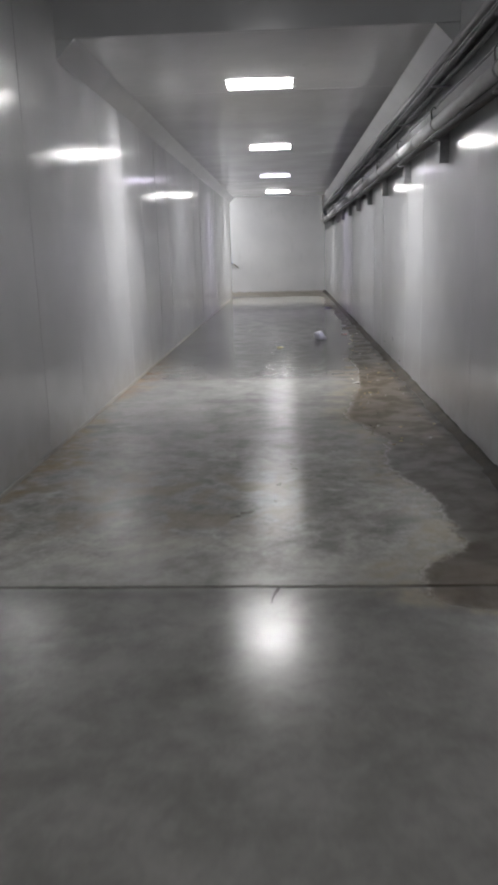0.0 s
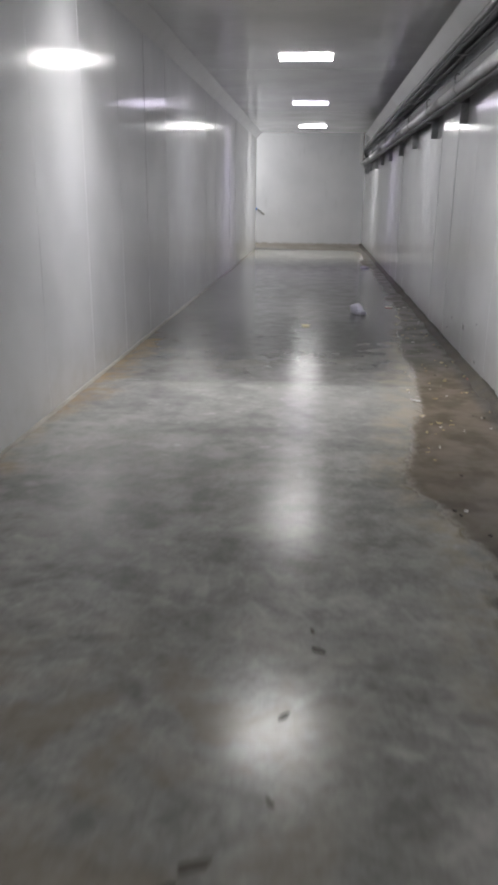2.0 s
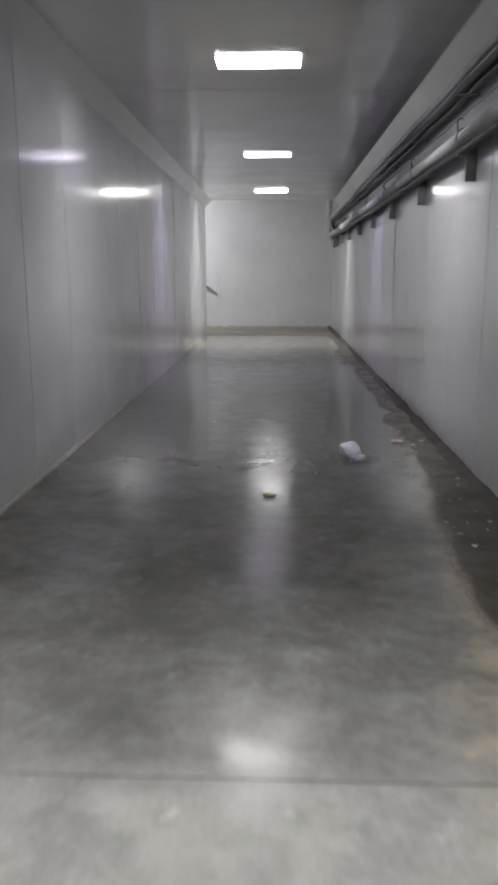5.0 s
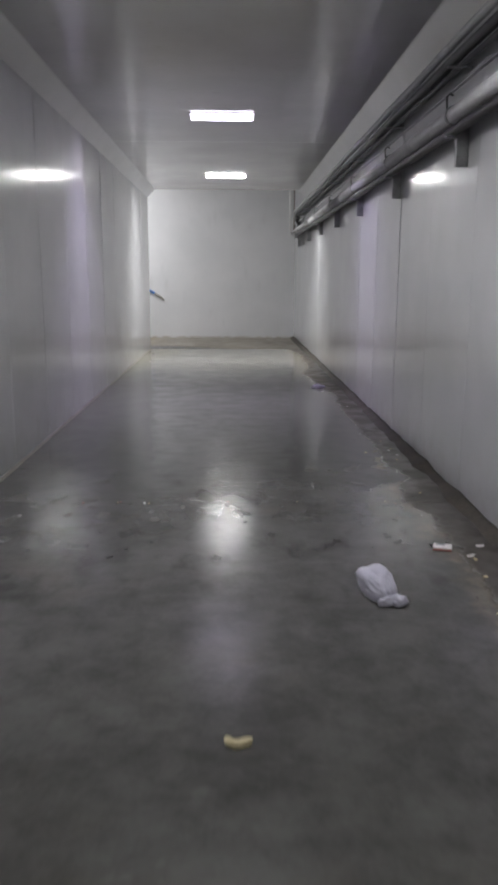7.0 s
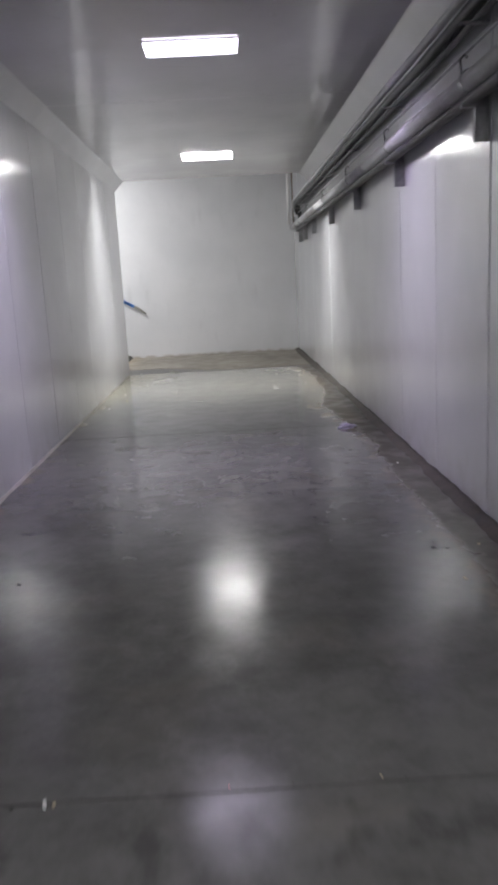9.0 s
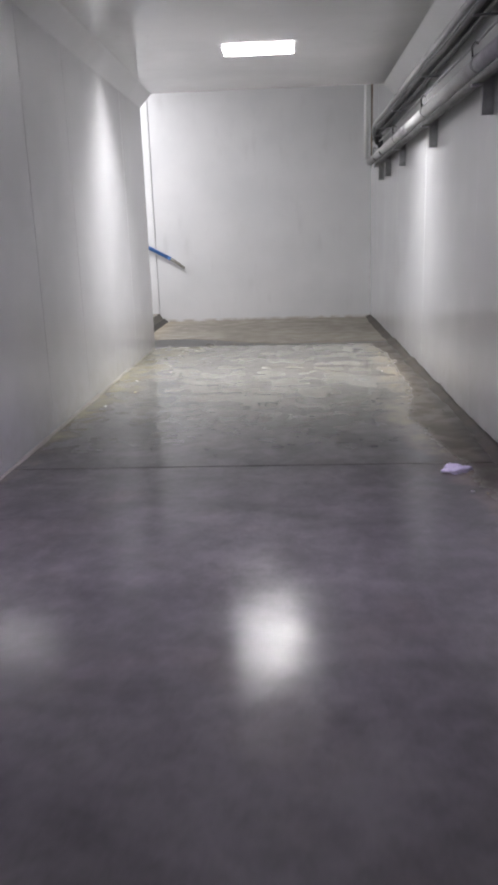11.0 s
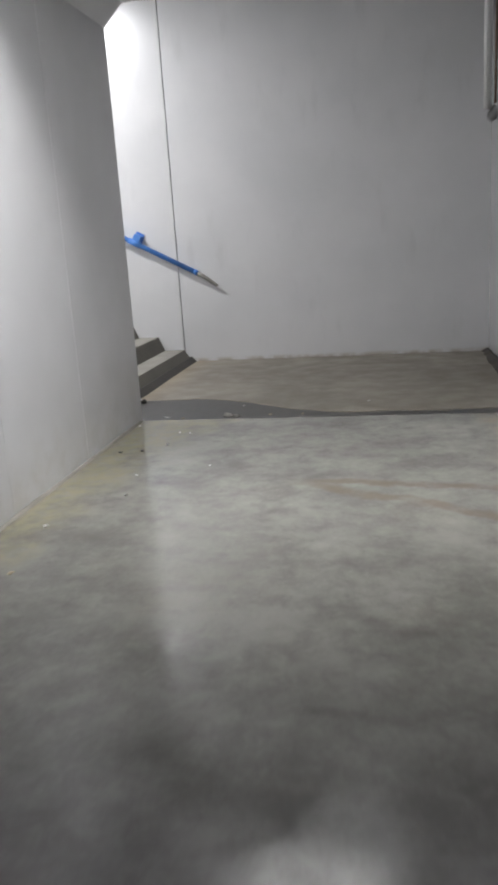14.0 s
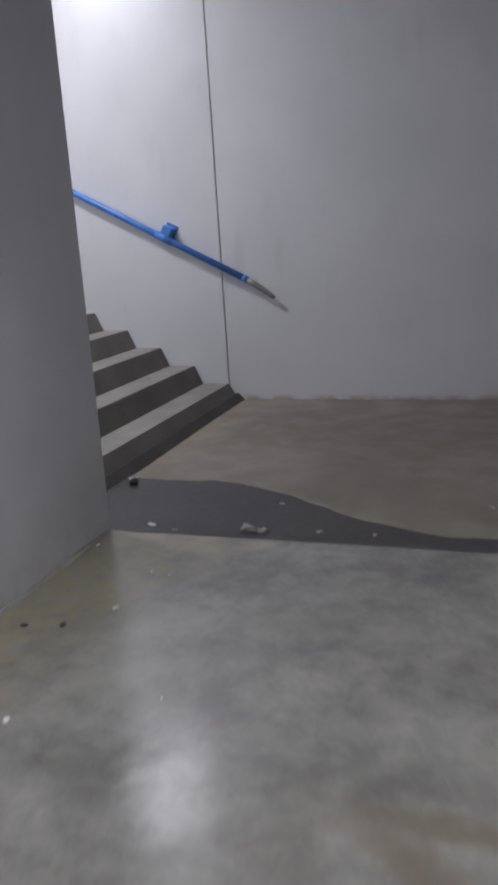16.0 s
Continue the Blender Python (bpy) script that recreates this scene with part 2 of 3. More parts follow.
    # lamp-highlight strength is put into the specular level, stretch by stretch along y
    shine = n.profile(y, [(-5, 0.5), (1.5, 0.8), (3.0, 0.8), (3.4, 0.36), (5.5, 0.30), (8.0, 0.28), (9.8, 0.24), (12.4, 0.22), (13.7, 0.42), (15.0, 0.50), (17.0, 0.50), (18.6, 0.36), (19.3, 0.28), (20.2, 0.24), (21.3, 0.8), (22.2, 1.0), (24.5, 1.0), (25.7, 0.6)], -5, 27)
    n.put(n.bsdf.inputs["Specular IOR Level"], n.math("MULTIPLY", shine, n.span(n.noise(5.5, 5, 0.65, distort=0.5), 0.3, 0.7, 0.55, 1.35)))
    return out


def lobby_floor_material():
    n = Nodes("lobby_concrete")
    x, y, z = n.xyz()
    a, b, c = n.noise(0.9, 6, 0.6, distort=0.8), n.noise(4, 6), n.noise(45, 4)
    col = n.mix(n.span(a, 0.32, 0.68), (0.19, 0.17, 0.138), (0.27, 0.245, 0.205))
    col = n.mix(n.span(b, 0.35, 0.65, 0.0, 0.25), col, (0.18, 0.17, 0.153))
    damp = n.span(n.math("ADD", n.math("ABSOLUTE", n.math("SUBTRACT", y, 27.7)), n.math("MULTIPLY", a, 0.8)), 1.15, 0.45)
    damp = n.math("MULTIPLY", damp, n.span(x, -2.1, -1.2))
    col = n.mix(n.math("MULTIPLY", damp, 0.55), col, (0.155, 0.138, 0.112))
    rim = n.span(n.math("ADD", x, n.math("MULTIPLY", b, 0.3)), -1.45, -1.95)
    col = n.mix(n.math("MULTIPLY", rim, 0.6), col, (0.29, 0.225, 0.14))
    n.bump(n.math("ADD", b, n.math("MULTIPLY", c, 0.2)), 0.07, 0.01)
    return n.done(col, n.span(b, 0.3, 0.7, 0.42, 0.6), 0.0, 0.4)


M_PANEL = panel_material()
M_CEIL = ceiling_material()
M_PLASTER = plaster_material()
M_FLOOR = floor_material()
M_LOBBY = lobby_floor_material()
M_CORE = worn("joint_sealant", (0.26, 0.26, 0.265), (0.36, 0.36, 0.36), 0.7)
M_DARKJOINT = worn("dirt_in_joint", (0.035, 0.032, 0.03), (0.08, 0.075, 0.068), 0.8)
M_JOINTFILL = worn("dirty_joint_fill", (0.06, 0.056, 0.05), (0.16, 0.15, 0.135), 0.75, 2.0, 40)
M_MORTAR = worn("dirty_mortar", (0.030, 0.026, 0.022), (0.085, 0.074, 0.060), 0.75, 4, 50, bump=0.5)
M_SCAR = worn("flaked_concrete", (0.075, 0.066, 0.058), (0.15, 0.13, 0.115), 0.8, 5, 60, bump=0.4)
M_STEP = worn("stair_concrete", (0.21, 0.20, 0.175), (0.33, 0.315, 0.28), 0.65, 3, 70, bump=0.3)
M_RISER = worn("stair_riser_concrete", (0.10, 0.094, 0.08), (0.16, 0.15, 0.13), 0.7, 3, 60, bump=0.3)
M_JACKET = worn("grey_pipe_jacket", (0.42, 0.42, 0.43), (0.56, 0.56, 0.57), 0.38, 4, 40, bump=0.1)
M_CONDUIT = worn("grey_conduit", (0.30, 0.30, 0.31), (0.42, 0.42, 0.43), 0.4, 6, 60)
M_CABLE = worn("black_cable", (0.018, 0.018, 0.02), (0.045, 0.045, 0.048), 0.5, 8, 70)
M_GALV = worn("galvanised_strut", (0.20, 0.20, 0.21), (0.34, 0.34, 0.35), 0.42, 9, 80, metal=0.6)
M_WHITEBAR = worn("white_painted_steel", (0.74, 0.74, 0.74), (0.80, 0.80, 0.80), 0.4, 5, 60)
M_RUST = worn("rusty_steel", (0.14, 0.07, 0.04), (0.28, 0.20, 0.15), 0.75, 9, 60)
M_BLUE = worn("blue_paint", (0.06, 0.20, 0.60), (0.09, 0.27, 0.70), 0.42, 7, 60, bump=0.2)
M_STEELGREY = worn("bare_grey_tube", (0.26, 0.25, 0.23), (0.38, 0.37, 0.34), 0.45, 9, 60, metal=0.3)
M_TRAY = worn("lamp_grey_plastic", (0.10, 0.10, 0.105), (0.16, 0.16, 0.165), 0.5)
M_LAMPEDGE = worn("lamp_pale_edge", (0.42, 0.42, 0.43), (0.52, 0.52, 0.53), 0.45)
M_WATER = worn("shallow_dirty_water", (0.012, 0.012, 0.013), (0.062, 0.058, 0.053), 0.34, 1.5, 22, bump=0.05)
M_SILT = worn("dried_silt", (0.16, 0.14, 0.11), (0.30, 0.27, 0.22), 0.75, 7, 60)
M_PAPER = worn("white_paper", (0.62, 0.61, 0.60), (0.76, 0.75, 0.74), 0.7, 20, 90)
M_CREAM = worn("cream_scrap", (0.55, 0.47, 0.26), (0.70, 0.62, 0.40), 0.65, 14, 80)
M_STRAW = worn("straw_scrap", (0.36, 0.29, 0.17), (0.55, 0.47, 0.32), 0.7, 18, 80)
M_RED = worn("red_print", (0.32, 0.10, 0.09), (0.42, 0.17, 0.15), 0.6)
M_BLACKBIT = worn("black_bit", (0.015, 0.014, 0.013), (0.04, 0.036, 0.03), 0.7)
M_LILAC = worn("lilac_plastic", (0.50, 0.47, 0.62), (0.66, 0.63, 0.76), 0.45)


def bag_material():
    n = worn("thin_white_plastic_film", (0.54, 0.53, 0.62), (0.64, 0.63, 0.72), 0.35, 6, 30, bump=0.15)
    n.node_tree.nodes["Principled BSDF"].inputs["Subsurface Weight"].default_value = 0.15
    n.node_tree.nodes["Principled BSDF"].inputs["Subsurface Radius"].default_value = (0.03, 0.03, 0.03)
    return n


M_BAG = bag_material()


def glow(name, col, power):
    n = Nodes(name)
    n.bsdf.inputs["Emission Color"].default_value = (*col, 1)
    n.bsdf.inputs["Emission Strength"].default_value = power
    return n.done((0.12, 0.12, 0.12), 0.4)


M_GLOW = glow("lit_diffuser_white", WHITE, 28.0)
M_GLOW_LOBBY = glow("lit_diffuser_lobby", COOL, 16.0)
M_GLOW_VIOLET = glow("lit_diffuser_violet", (0.88, 0.82, 1.0), 5.5)


# ---- mesh helpers ----
def mesh_of(bm, name, *mats, smooth=False):
    me = bpy.data.meshes.new(name)
    bm.normal_update()
    bm.to_mesh(me)
    bm.free()
    for m in mats:
        me.materials.append(m)
    if smooth:
        for p in me.polygons:
            p.use_smooth = True
    return me


def thing(name, bm, mat, label="", category="", group="", kind="", smooth=False):
    return tagged(new(name, mesh_of(bm, name, mat, smooth=smooth)), label, category, group, kind)


def empty(name, place, label="", category="", group="", kind=""):
    ob = new(name)
    ob.empty_display_size = 0.1
    ob.location = place
    return tagged(ob, label, category, group, kind)


def part(name, bm, mat, parent, label="", smooth=False):
    ob = new(name, mesh_of(bm, name, mat, smooth=smooth))
    ob.parent = parent
    if label:
        ob["label"] = label
    return ob


def add_box(bm, x0, x1, y0, y1, z0, z1, bevel=0.0, seg=1):
    v = bmesh.ops.create_cube(bm, size=1, matrix=Matrix.LocRotScale(((x0 + x1) / 2, (y0 + y1) / 2, (z0 + z1) / 2), None, (x1 - x0, y1 - y0, z1 - z0)))["verts"]
    if bevel:
        edges = list({e for w in v for e in w.link_edges})
        bmesh.ops.bevel(bm, geom=edges, offset=bevel, segments=seg, affect="EDGES", profile=0.5)
    return bm


def box(*a, **k):
    return add_box(bmesh.new(), *a, **k)


def add_tube(bm, pts, r, seg=14, caps=True, wobble=0.0):
    """A tube of radius r (or a list of radii) along points."""
    pts = [Vector(p) for p in pts]
    radii = r if isinstance(r, (list, tuple)) else [r] * len(pts)
    rings = []
    side = None
    for i, p in enumerate(pts):
        d = (pts[min(i + 1, len(pts) - 1)] - pts[max(i - 1, 0)]).normalized()
        if side is None:
            side = d.orthogonal().normalized()
        side = (side - d * side.dot(d)).normalized()
        up = d.cross(side)
        rings.append([bm.verts.new(p + radii[i] * (side * math.cos(2 * math.pi * k / seg) + up * math.sin(2 * math.pi * k / seg))) for k in range(seg)])
    for a, b in zip(rings, rings[1:]):
        for k in range(seg):
            bm.faces.new((a[k], a[(k + 1) % seg], b[(k + 1) % seg], b[k]))
    if caps:
        bm.faces.new(rings[0][::-1])
        bm.faces.new(rings[-1])
    return bm


def tube(*a, **k):
    return add_tube(bmesh.new(), *a, **k)


def prism(outline, axis_from, axis_to):
    """Extrudes an (x, z) outline along y."""
    bm = bmesh.new()
    a = [bm.verts.new((x, axis_from, z)) for x, z in outline]
    b = [bm.verts.new((x, axis_to, z)) for x, z in outline]
    bm.faces.new(a)
    bm.faces.new(b[::-1])
    for i in range(len(a)):
        j = (i + 1) % len(a)
        bm.faces.new((a[i], b[i], b[j], a[j]))
    bmesh.ops.recalc_face_normals(bm, faces=bm.faces)
    return bm


# ---- floor ----
bm = box(XL - 0.1, XR + 0.1, Y0, YC - 0.02, -0.30, -0.006)
floor = thing("floor", bm, M_JOINTFILL, "grey concrete corridor floor in long slabs", "floor", kind="structure")
edges = (Y0, *JOINTS, YC - 0.02)
slab_specs = []
for a, b in zip(edges, edges[1:]):
    slab_specs.append((a + JOINT_HALF.get(a, 0.003), b - JOINT_HALF.get(b, 0.003)))

# lobby floor beyond the slab edge
bm = bmesh.new()
nx, ny = 60, 30
grid = [[None] * (ny + 1) for _ in range(nx + 1)]
for i in range(nx + 1):
    for j in range(ny + 1):
        x, y = -6.2 + (XR + 6.2) * i / nx, YC - 0.02 + (YE - YC + 0.02) * j / ny
        grid[i][j] = bm.verts.new((x, y, ZL + 0.004 * noise.noise((x * 0.9, y * 0.9, 3))))
for i in range(nx):
    for j in range(ny):
        bm.faces.new((grid[i][j], grid[i + 1][j], grid[i + 1][j + 1], grid[i][j + 1]))
ext = bmesh.ops.extrude_face_region(bm, geom=list(bm.faces))
for v in [g for g in ext["geom"] if isinstance(g, bmesh.types.BMVert)]:
    v.co.z = -0.3
bmesh.ops.recalc_face_normals(bm, faces=bm.faces)
thing("floor_lobby", bm, M_LOBBY, "brownish damp concrete lobby floor", "floor", kind="structure")


# shallow water in the dip along the slab edge
def far_edge(x):
    s = min(max((0.10 - x) / 1.5, 0), 1)
    s = s * s * (3 - 2 * s)
    return 25.83 + 0.72 * s + 0.05 * noise.noise((x * 2.1, 0, 1.7)) + 0.02 * noise.noise((x * 9, 0, 4.1)) + (0.05 if x > 0.9 else 0.0)


bm = bmesh.new()
rows_w = []
for i in range(121):
    x = -2.02 + (XR - 0.01 + 2.02) * i / 120
    y0, y1 = YC - 0.018, far_edge(x)
    rows_w.append([bm.verts.new((x, y0 + (y1 - y0) * k / 5, ZL + 0.0065 - (0.003 if k == 5 else 0))) for k in range(6)])
for a, b in zip(rows_w, rows_w[1:]):
    for k in range(5):
        bm.faces.new((a[k], b[k], b[k + 1], a[k + 1]))
water = bm
bm = bmesh.new()
prev = None
for i in range(121):
    x = -2.0 + 3.5 * i / 120
    y = far_edge(x)
    w = 0.005 + 0.007 * (0.5 + noise.noise((x * 4, 2, 6)))
    ring = [bm.verts.new((x, y - 0.004, ZL + 0.002)), bm.verts.new((x, y + 0.3 * w, ZL + 0.0085)), bm.verts.new((x, y + w, ZL + 0.0075)), bm.verts.new((x, y + 1.6 * w, ZL + 0.0))]
    if prev:
        for k in range(3):
            bm.faces.new((prev[k], ring[k], ring[k + 1], prev[k + 1]))
    prev = ring
thing("silt_line", bm, M_SILT, "thin line of pale dried silt round the puddle", "silt", smooth=True)
bm = water
thing("puddle", bm, M_WATER, "shallow dark dirty puddle along the slab edge", "puddle", smooth=True)


# ---- walls ----
def wall(name, side, y0, y1, top, joint, label, cuts):
    """A backing with white sheet panels on its corridor face; cuts: (from, to, top) stretches."""
    x = XL if side < 0 else XR
    core = box(*((x - 0.16, x - 0.05) if side < 0 else (x + 0.05, x + 0.16)), y0, y1, -0.02, top)
    w = thing(name, core, M_CORE, label, "wall", kind="structure")
    made = {}
    for a, b, t in cuts:
        k0, k1 = math.ceil((a + 0.4 - joint) / PITCH), math.floor((b - 0.4 - joint) / PITCH)
        lines = [a, *(joint + k * PITCH for k in range(k0, k1 + 1)), b]
        for p, q in zip(lines, lines[1:]):
            p, q = p + 0.0022, q - 0.0022
            key = (round(q - p, 3), t)
            if key not in made:
                made[key] = mesh_of(box(-0.026, 0.026, -(q - p) / 2, (q - p) / 2, 0.0, t, bevel=0.003), "wall_panel", M_PANEL)
            ob = new("wall_panel", made[key])
            ob.parent = w
            tilt = rng.uniform(-0.12, 0.12)
            ob.location = (x + side * (0.027 + rng.uniform(0, 0.0012)), (p + q) / 2, 0.004)
            ob.rotation_euler = (0, radians(rng.uniform(-0.06, 0.06)), radians(tilt))
    return w


wall_left = wall("wall_left", -1, Y0, YC - 0.001, HN, 5.52, "white coated steel panel wall with vertical joints",
                 [(Y0, YH + 0.05, HN), (YH + 0.05, YC, H + 0.02)])
wall_right = wall("wall_right", 1, Y0, YE, HN, 15.75, "white coated steel panel wall with vertical joints",
                  [(Y0, YH + 0.05, HN), (YH + 0.05, YC, H + 0.02), (YC, YE, HL)])
# end wall in two parts with an open joint
SEAM = -2.108
end = thing("wall_end", box(-6.2, XR + 0.16, YE + 0.06, YE + 0.2, -0.1, HL), M_CORE, "white painted end wall with one vertical joint", "wall", kind="structure")
part("wall_panel", box(SEAM + 0.007, XR + 0.05, YE, YE + 0.058, -0.05, HL, bevel=0.003), M_PLASTER, end)
part("wall_panel", box(-6.2, SEAM - 0.007, YE + 0.004, YE + 0.058, -0.05, HL, bevel=0.003), M_PLASTER, end)
ret = thing("wall_return", box(-6.2, XL - 0.165, YC - 0.12, YC, -0.05, HL), M_PLASTER, "plain white wall beside the stairs", "wall", kind="structure")
part("corner_trim", box(XL - 0.165, XL - 0.003, YC - 0.004, YC + 0.003, 0.0, H + 0.02), M_PANEL, ret)
thing("wall_stair_side", box(-6.32, -6.2, YC - 0.12, YE + 0.2, -0.1, HL + 0.1), M_PLASTER, "plain white wall closing the stairs", "wall", kind="structure")
thing("wall_back", box(XL - 0.16, XR + 0.16, Y0 - 0.12, Y0, -0.1, HN), M_PANEL, "white panel wall closing the corridor behind", "wall", kind="structure")
thing("wall_header_near", box(XL - 0.05, XR + 0.05, YH, YH + 0.045, H + 0.001, HN), M_PANEL, "white panel above the corridor mouth", "wall", kind="structure")
thing("wall_header_lobby", box(XL - 0.16, XR + 0.05, YC - 0.05, YC - 0.002, H + 0.11, HL), M_PLASTER, "white wall above the corridor end", "wall", kind="structure")

# ---- ceilings ----
bm = bmesh.new()
cuts = [YH + 0.046] + [8.89 + 5.65 * k for k in range(3)] + [YC]
for a, b in zip(cuts, cuts[1:]):
    add_box(bm, XL - 0.05, XR + 0.05, a + 0.002, b - 0.002, H, H + 0.06, bevel=0.003)
add_box(bm, XL - 0.05, XR + 0.05, YH + 0.05, YC - 0.01, H + 0.062, H + 0.10)
thing("ceiling", bm, M_CEIL, "white sheet ceiling with cross joints", "ceiling", kind="structure")
thing("ceiling_near", box(XL - 0.16, XR + 0.16, Y0, YH + 0.05, HN, HN + 0.1), M_CEIL, "white ceiling of the taller bay", "ceiling", kind="structure")
thing("ceiling_lobby", box(-6.32, XR + 0.2, YC - 0.12, YE + 0.2, HL, HL + 0.1), M_CEIL, "white ceiling over the stair lobby", "ceiling", kind="structure")

# sloping covings between walls and ceiling
for side, x, c, label in ((-1, XL, COVE_L, "white sloping coving strip"), (1, XR, COVE_R, "white sloping coving strip")):
    cove = empty("coving", (0, 0, 0), label, "coving", "covings", kind="structure")
    cove.name = "trim_coving"
    s = -side
    outline = [(x - s * 0.001, H - 0.001), (x + s * c, H - 0.001), (x + s * (c - 0.012), H - 0.008), (x + s * 0.006, H - c + 0.008), (x - s * 0.001, H - c)]
    ys = [YH + 0.01, 8.89, 14.54, 20.19, YC - 0.001]
    for a, b in zip(ys, ys[1:]):
        part("coving_strip", prism(outline, a + 0.001, b - 0.001), M_PANEL, cove)

# dirty mortar fillet at the foot of the walls
for side, x, hgt, dep, label in ((1, XR, 0.042, 0.075, "dark dirty mortar fillet along the wall foot"), (-1, XL, 0.018, 0.018, "thin dirty mortar fillet along the wall foot")):
    bm = bmesh.new()
    y_end = YE if side > 0 else YC
    prev = None
    count = int((y_end - Y0) / 0.08)
    for i in range(count + 1):
        y = Y0 + (y_end - Y0) * i / count
        q = 1 + 0.35 * noise.noise((y * 2.3, side, 0.5)) + 0.25 * noise.noise((y * 9.0, side, 2.5))
        xx, zz = dep * q, hgt * q
        z0 = -0.01 if y < YC else ZL - 0.01
        ring = [bm.verts.new((x + side * 0.004, y, z0)), bm.verts.new((x + side * 0.004, y, z0 + 0.01 + zz)), bm.verts.new((x - side * xx * 0.35, y, z0 + 0.01 + zz * 0.8)),
                bm.verts.new((x - side * xx, y, z0 + 0.012 + zz * 0.15)), bm.verts.new((x - side * xx * 1.25, y, z0))]
        if prev:
            for k in range(4):
                bm.faces.new((prev[k], prev[k + 1], ring[k + 1], ring[k]))
        prev = ring
    bmesh.ops.recalc_face_normals(bm, faces=bm.faces)
    thing("baseboard", bm, M_MORTAR if side > 0 else M_STEP, label, "mortar fillet", kind="structure", smooth=True)


# ---- stairs ----
stairs = empty("staircase", (-2.0, 27.3, ZL), "bare grey concrete stairs with sloping risers going up", "stairs")
going, rise0, rise, lean = 0.325, 0.135, 0.172, 0.07
ys0, ys1 = YC + 0.005, YE - 0.004
for k in range(11):
    xn = -2.108 - going * k
    zt = rise0 + rise * k
    zb = ZL - 0.01 if k == 0 else zt - rise + 0.0005
    foot = xn + (0.1 if k == 0 else lean)
    xb = -6.195
    bm = prism([(foot, zb), (xn, zt - 0.012), (xn - 0.008, zt), (xb, zt), (xb, zb)], ys0, ys1)
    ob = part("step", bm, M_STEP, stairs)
    ob.data.materials.append(M_RISER)
    # riser faces take a darker concrete tone than the treads
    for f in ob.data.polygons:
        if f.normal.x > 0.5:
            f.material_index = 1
    ob.matrix_parent_inverse = stairs.matrix_basis.inverted()

# black strip set along the foot of the first riser
bm = prism([(-2.0, ZL - 0.006), (-2.035, ZL + 0.060), (-2.025, ZL + 0.062), (-1.975, ZL + 0.012), (-1.955, ZL - 0.006)], ys0 + 0.002, ys1 - 0.002)
o = part("dark_foot", bm, M_DARKJOINT, stairs, "black strip along the stair foot")
o.matrix_parent_inverse = stairs.matrix_basis.inverted()

# ---- handrail on the end wall ----
rail = empty("handrail", (-1.85, YE - 0.09, 1.08), "blue painted tube handrail with a bare grey end", "handrail")


def rail_z(x):
    return 1.075 + 0.528 * (-1.86 - x)


yr = YE - 0.085
inv = rail.matrix_basis.inverted()
pieces = [part("rail_tube", tube([(-1.86, yr, rail_z(-1.86)), (-3.0, yr, rail_z(-3.0)), (-5.6, yr, rail_z(-5.6))], 0.029, 16), M_BLUE, rail, smooth=True),
          part("rail_end", tube([(-1.862, yr, rail_z(-1.862)), (-1.80, yr, 1.040), (-1.72, yr + 0.004, 0.985), (-1.65, yr + 0.010, 0.932), (-1.615, yr + 0.014, 0.905)], [0.0265, 0.026, 0.024, 0.021, 0.017], 14), M_STEELGREY, rail, "bare grey tapered tube end", smooth=True),
          part("collar", tube([(-1.848, yr, rail_z(-1.848)), (-1.888, yr, rail_z(-1.888))], 0.0315, 16), M_BLUE, rail, smooth=True)]
for xb in (-2.60, -4.3):
    zb = rail_z(xb)
    lean_m = Matrix.Translation((xb, 0, zb)) @ Matrix.Rotation(math.atan(0.528), 4, "Y")
    bm = box(-0.055, 0.055, YE - 0.008, YE + 0.003, 0.0, 0.13, bevel=0.003)
    bm.transform(lean_m)
    pieces.append(part("bracket", bm, M_BLUE, rail))
    bm = box(-0.046, 0.046, yr - 0.02, YE - 0.0085, 0.026, 0.105, bevel=0.006)
    bm.transform(lean_m)
    pieces.append(part("bracket_block", bm, M_BLUE, rail))
    pieces.append(part("saddle", tube([(xb + 0.075, yr, rail_z(xb + 0.075)), (xb - 0.075, yr, rail_z(xb - 0.075))], 0.036, 16), M_BLUE, rail, smooth=True))
for p in pieces:
    p.matrix_parent_inverse = inv


# ---- ceiling lamps ----
def rounded_plate(hx, hy, r, z0, z1, seg=5, dome=0.0):
    bm = bmesh.new()
    ring = []
    for cx, cy, a0 in ((hx - r, hy - r, 0), (-hx + r, hy - r, 90), (-hx + r, -hy + r, 180), (hx - r, -hy + r, 270)):
        ring += [(cx + r * math.cos(radians(a0 + 90 * k / seg)), cy + r * math.sin(radians(a0 + 90 * k / seg))) for k in range(seg + 1)]
    hi = [bm.verts.new((x, y, z1)) for x, y in ring]
    lo = [bm.verts.new((x, y, z0)) for x, y in ring]
    inner = [bm.verts.new((x * (1 - 0.03 / hx), y * (1 - 0.03 / hy), z0 - dome)) for x, y in ring]
    n = len(ring)
    for k in range(n):
        j = (k + 1) % n
        bm.faces.new((lo[k], lo[j], hi[j], hi[k]))
        bm.faces.new((inner[k], inner[j], lo[j], lo[k]))
    bm.faces.new(hi)
    bm.faces.new(inner[::-1])
    bmesh.ops.recalc_face_normals(bm, faces=bm.faces)
    return bm


def lamp(name, label, glow_mat, place, group, watts, tint, spread=180.0):
    """A shallow ceiling lamp: tray with rounded ends, flat lit diffuser, four clips."""
    top = empty(name, place, label, "lamp", group)
    part("housing", rounded_plate(0.352, 0.168, 0.03, -0.028, 0.0), M_TRAY, top, "grey plastic housing")
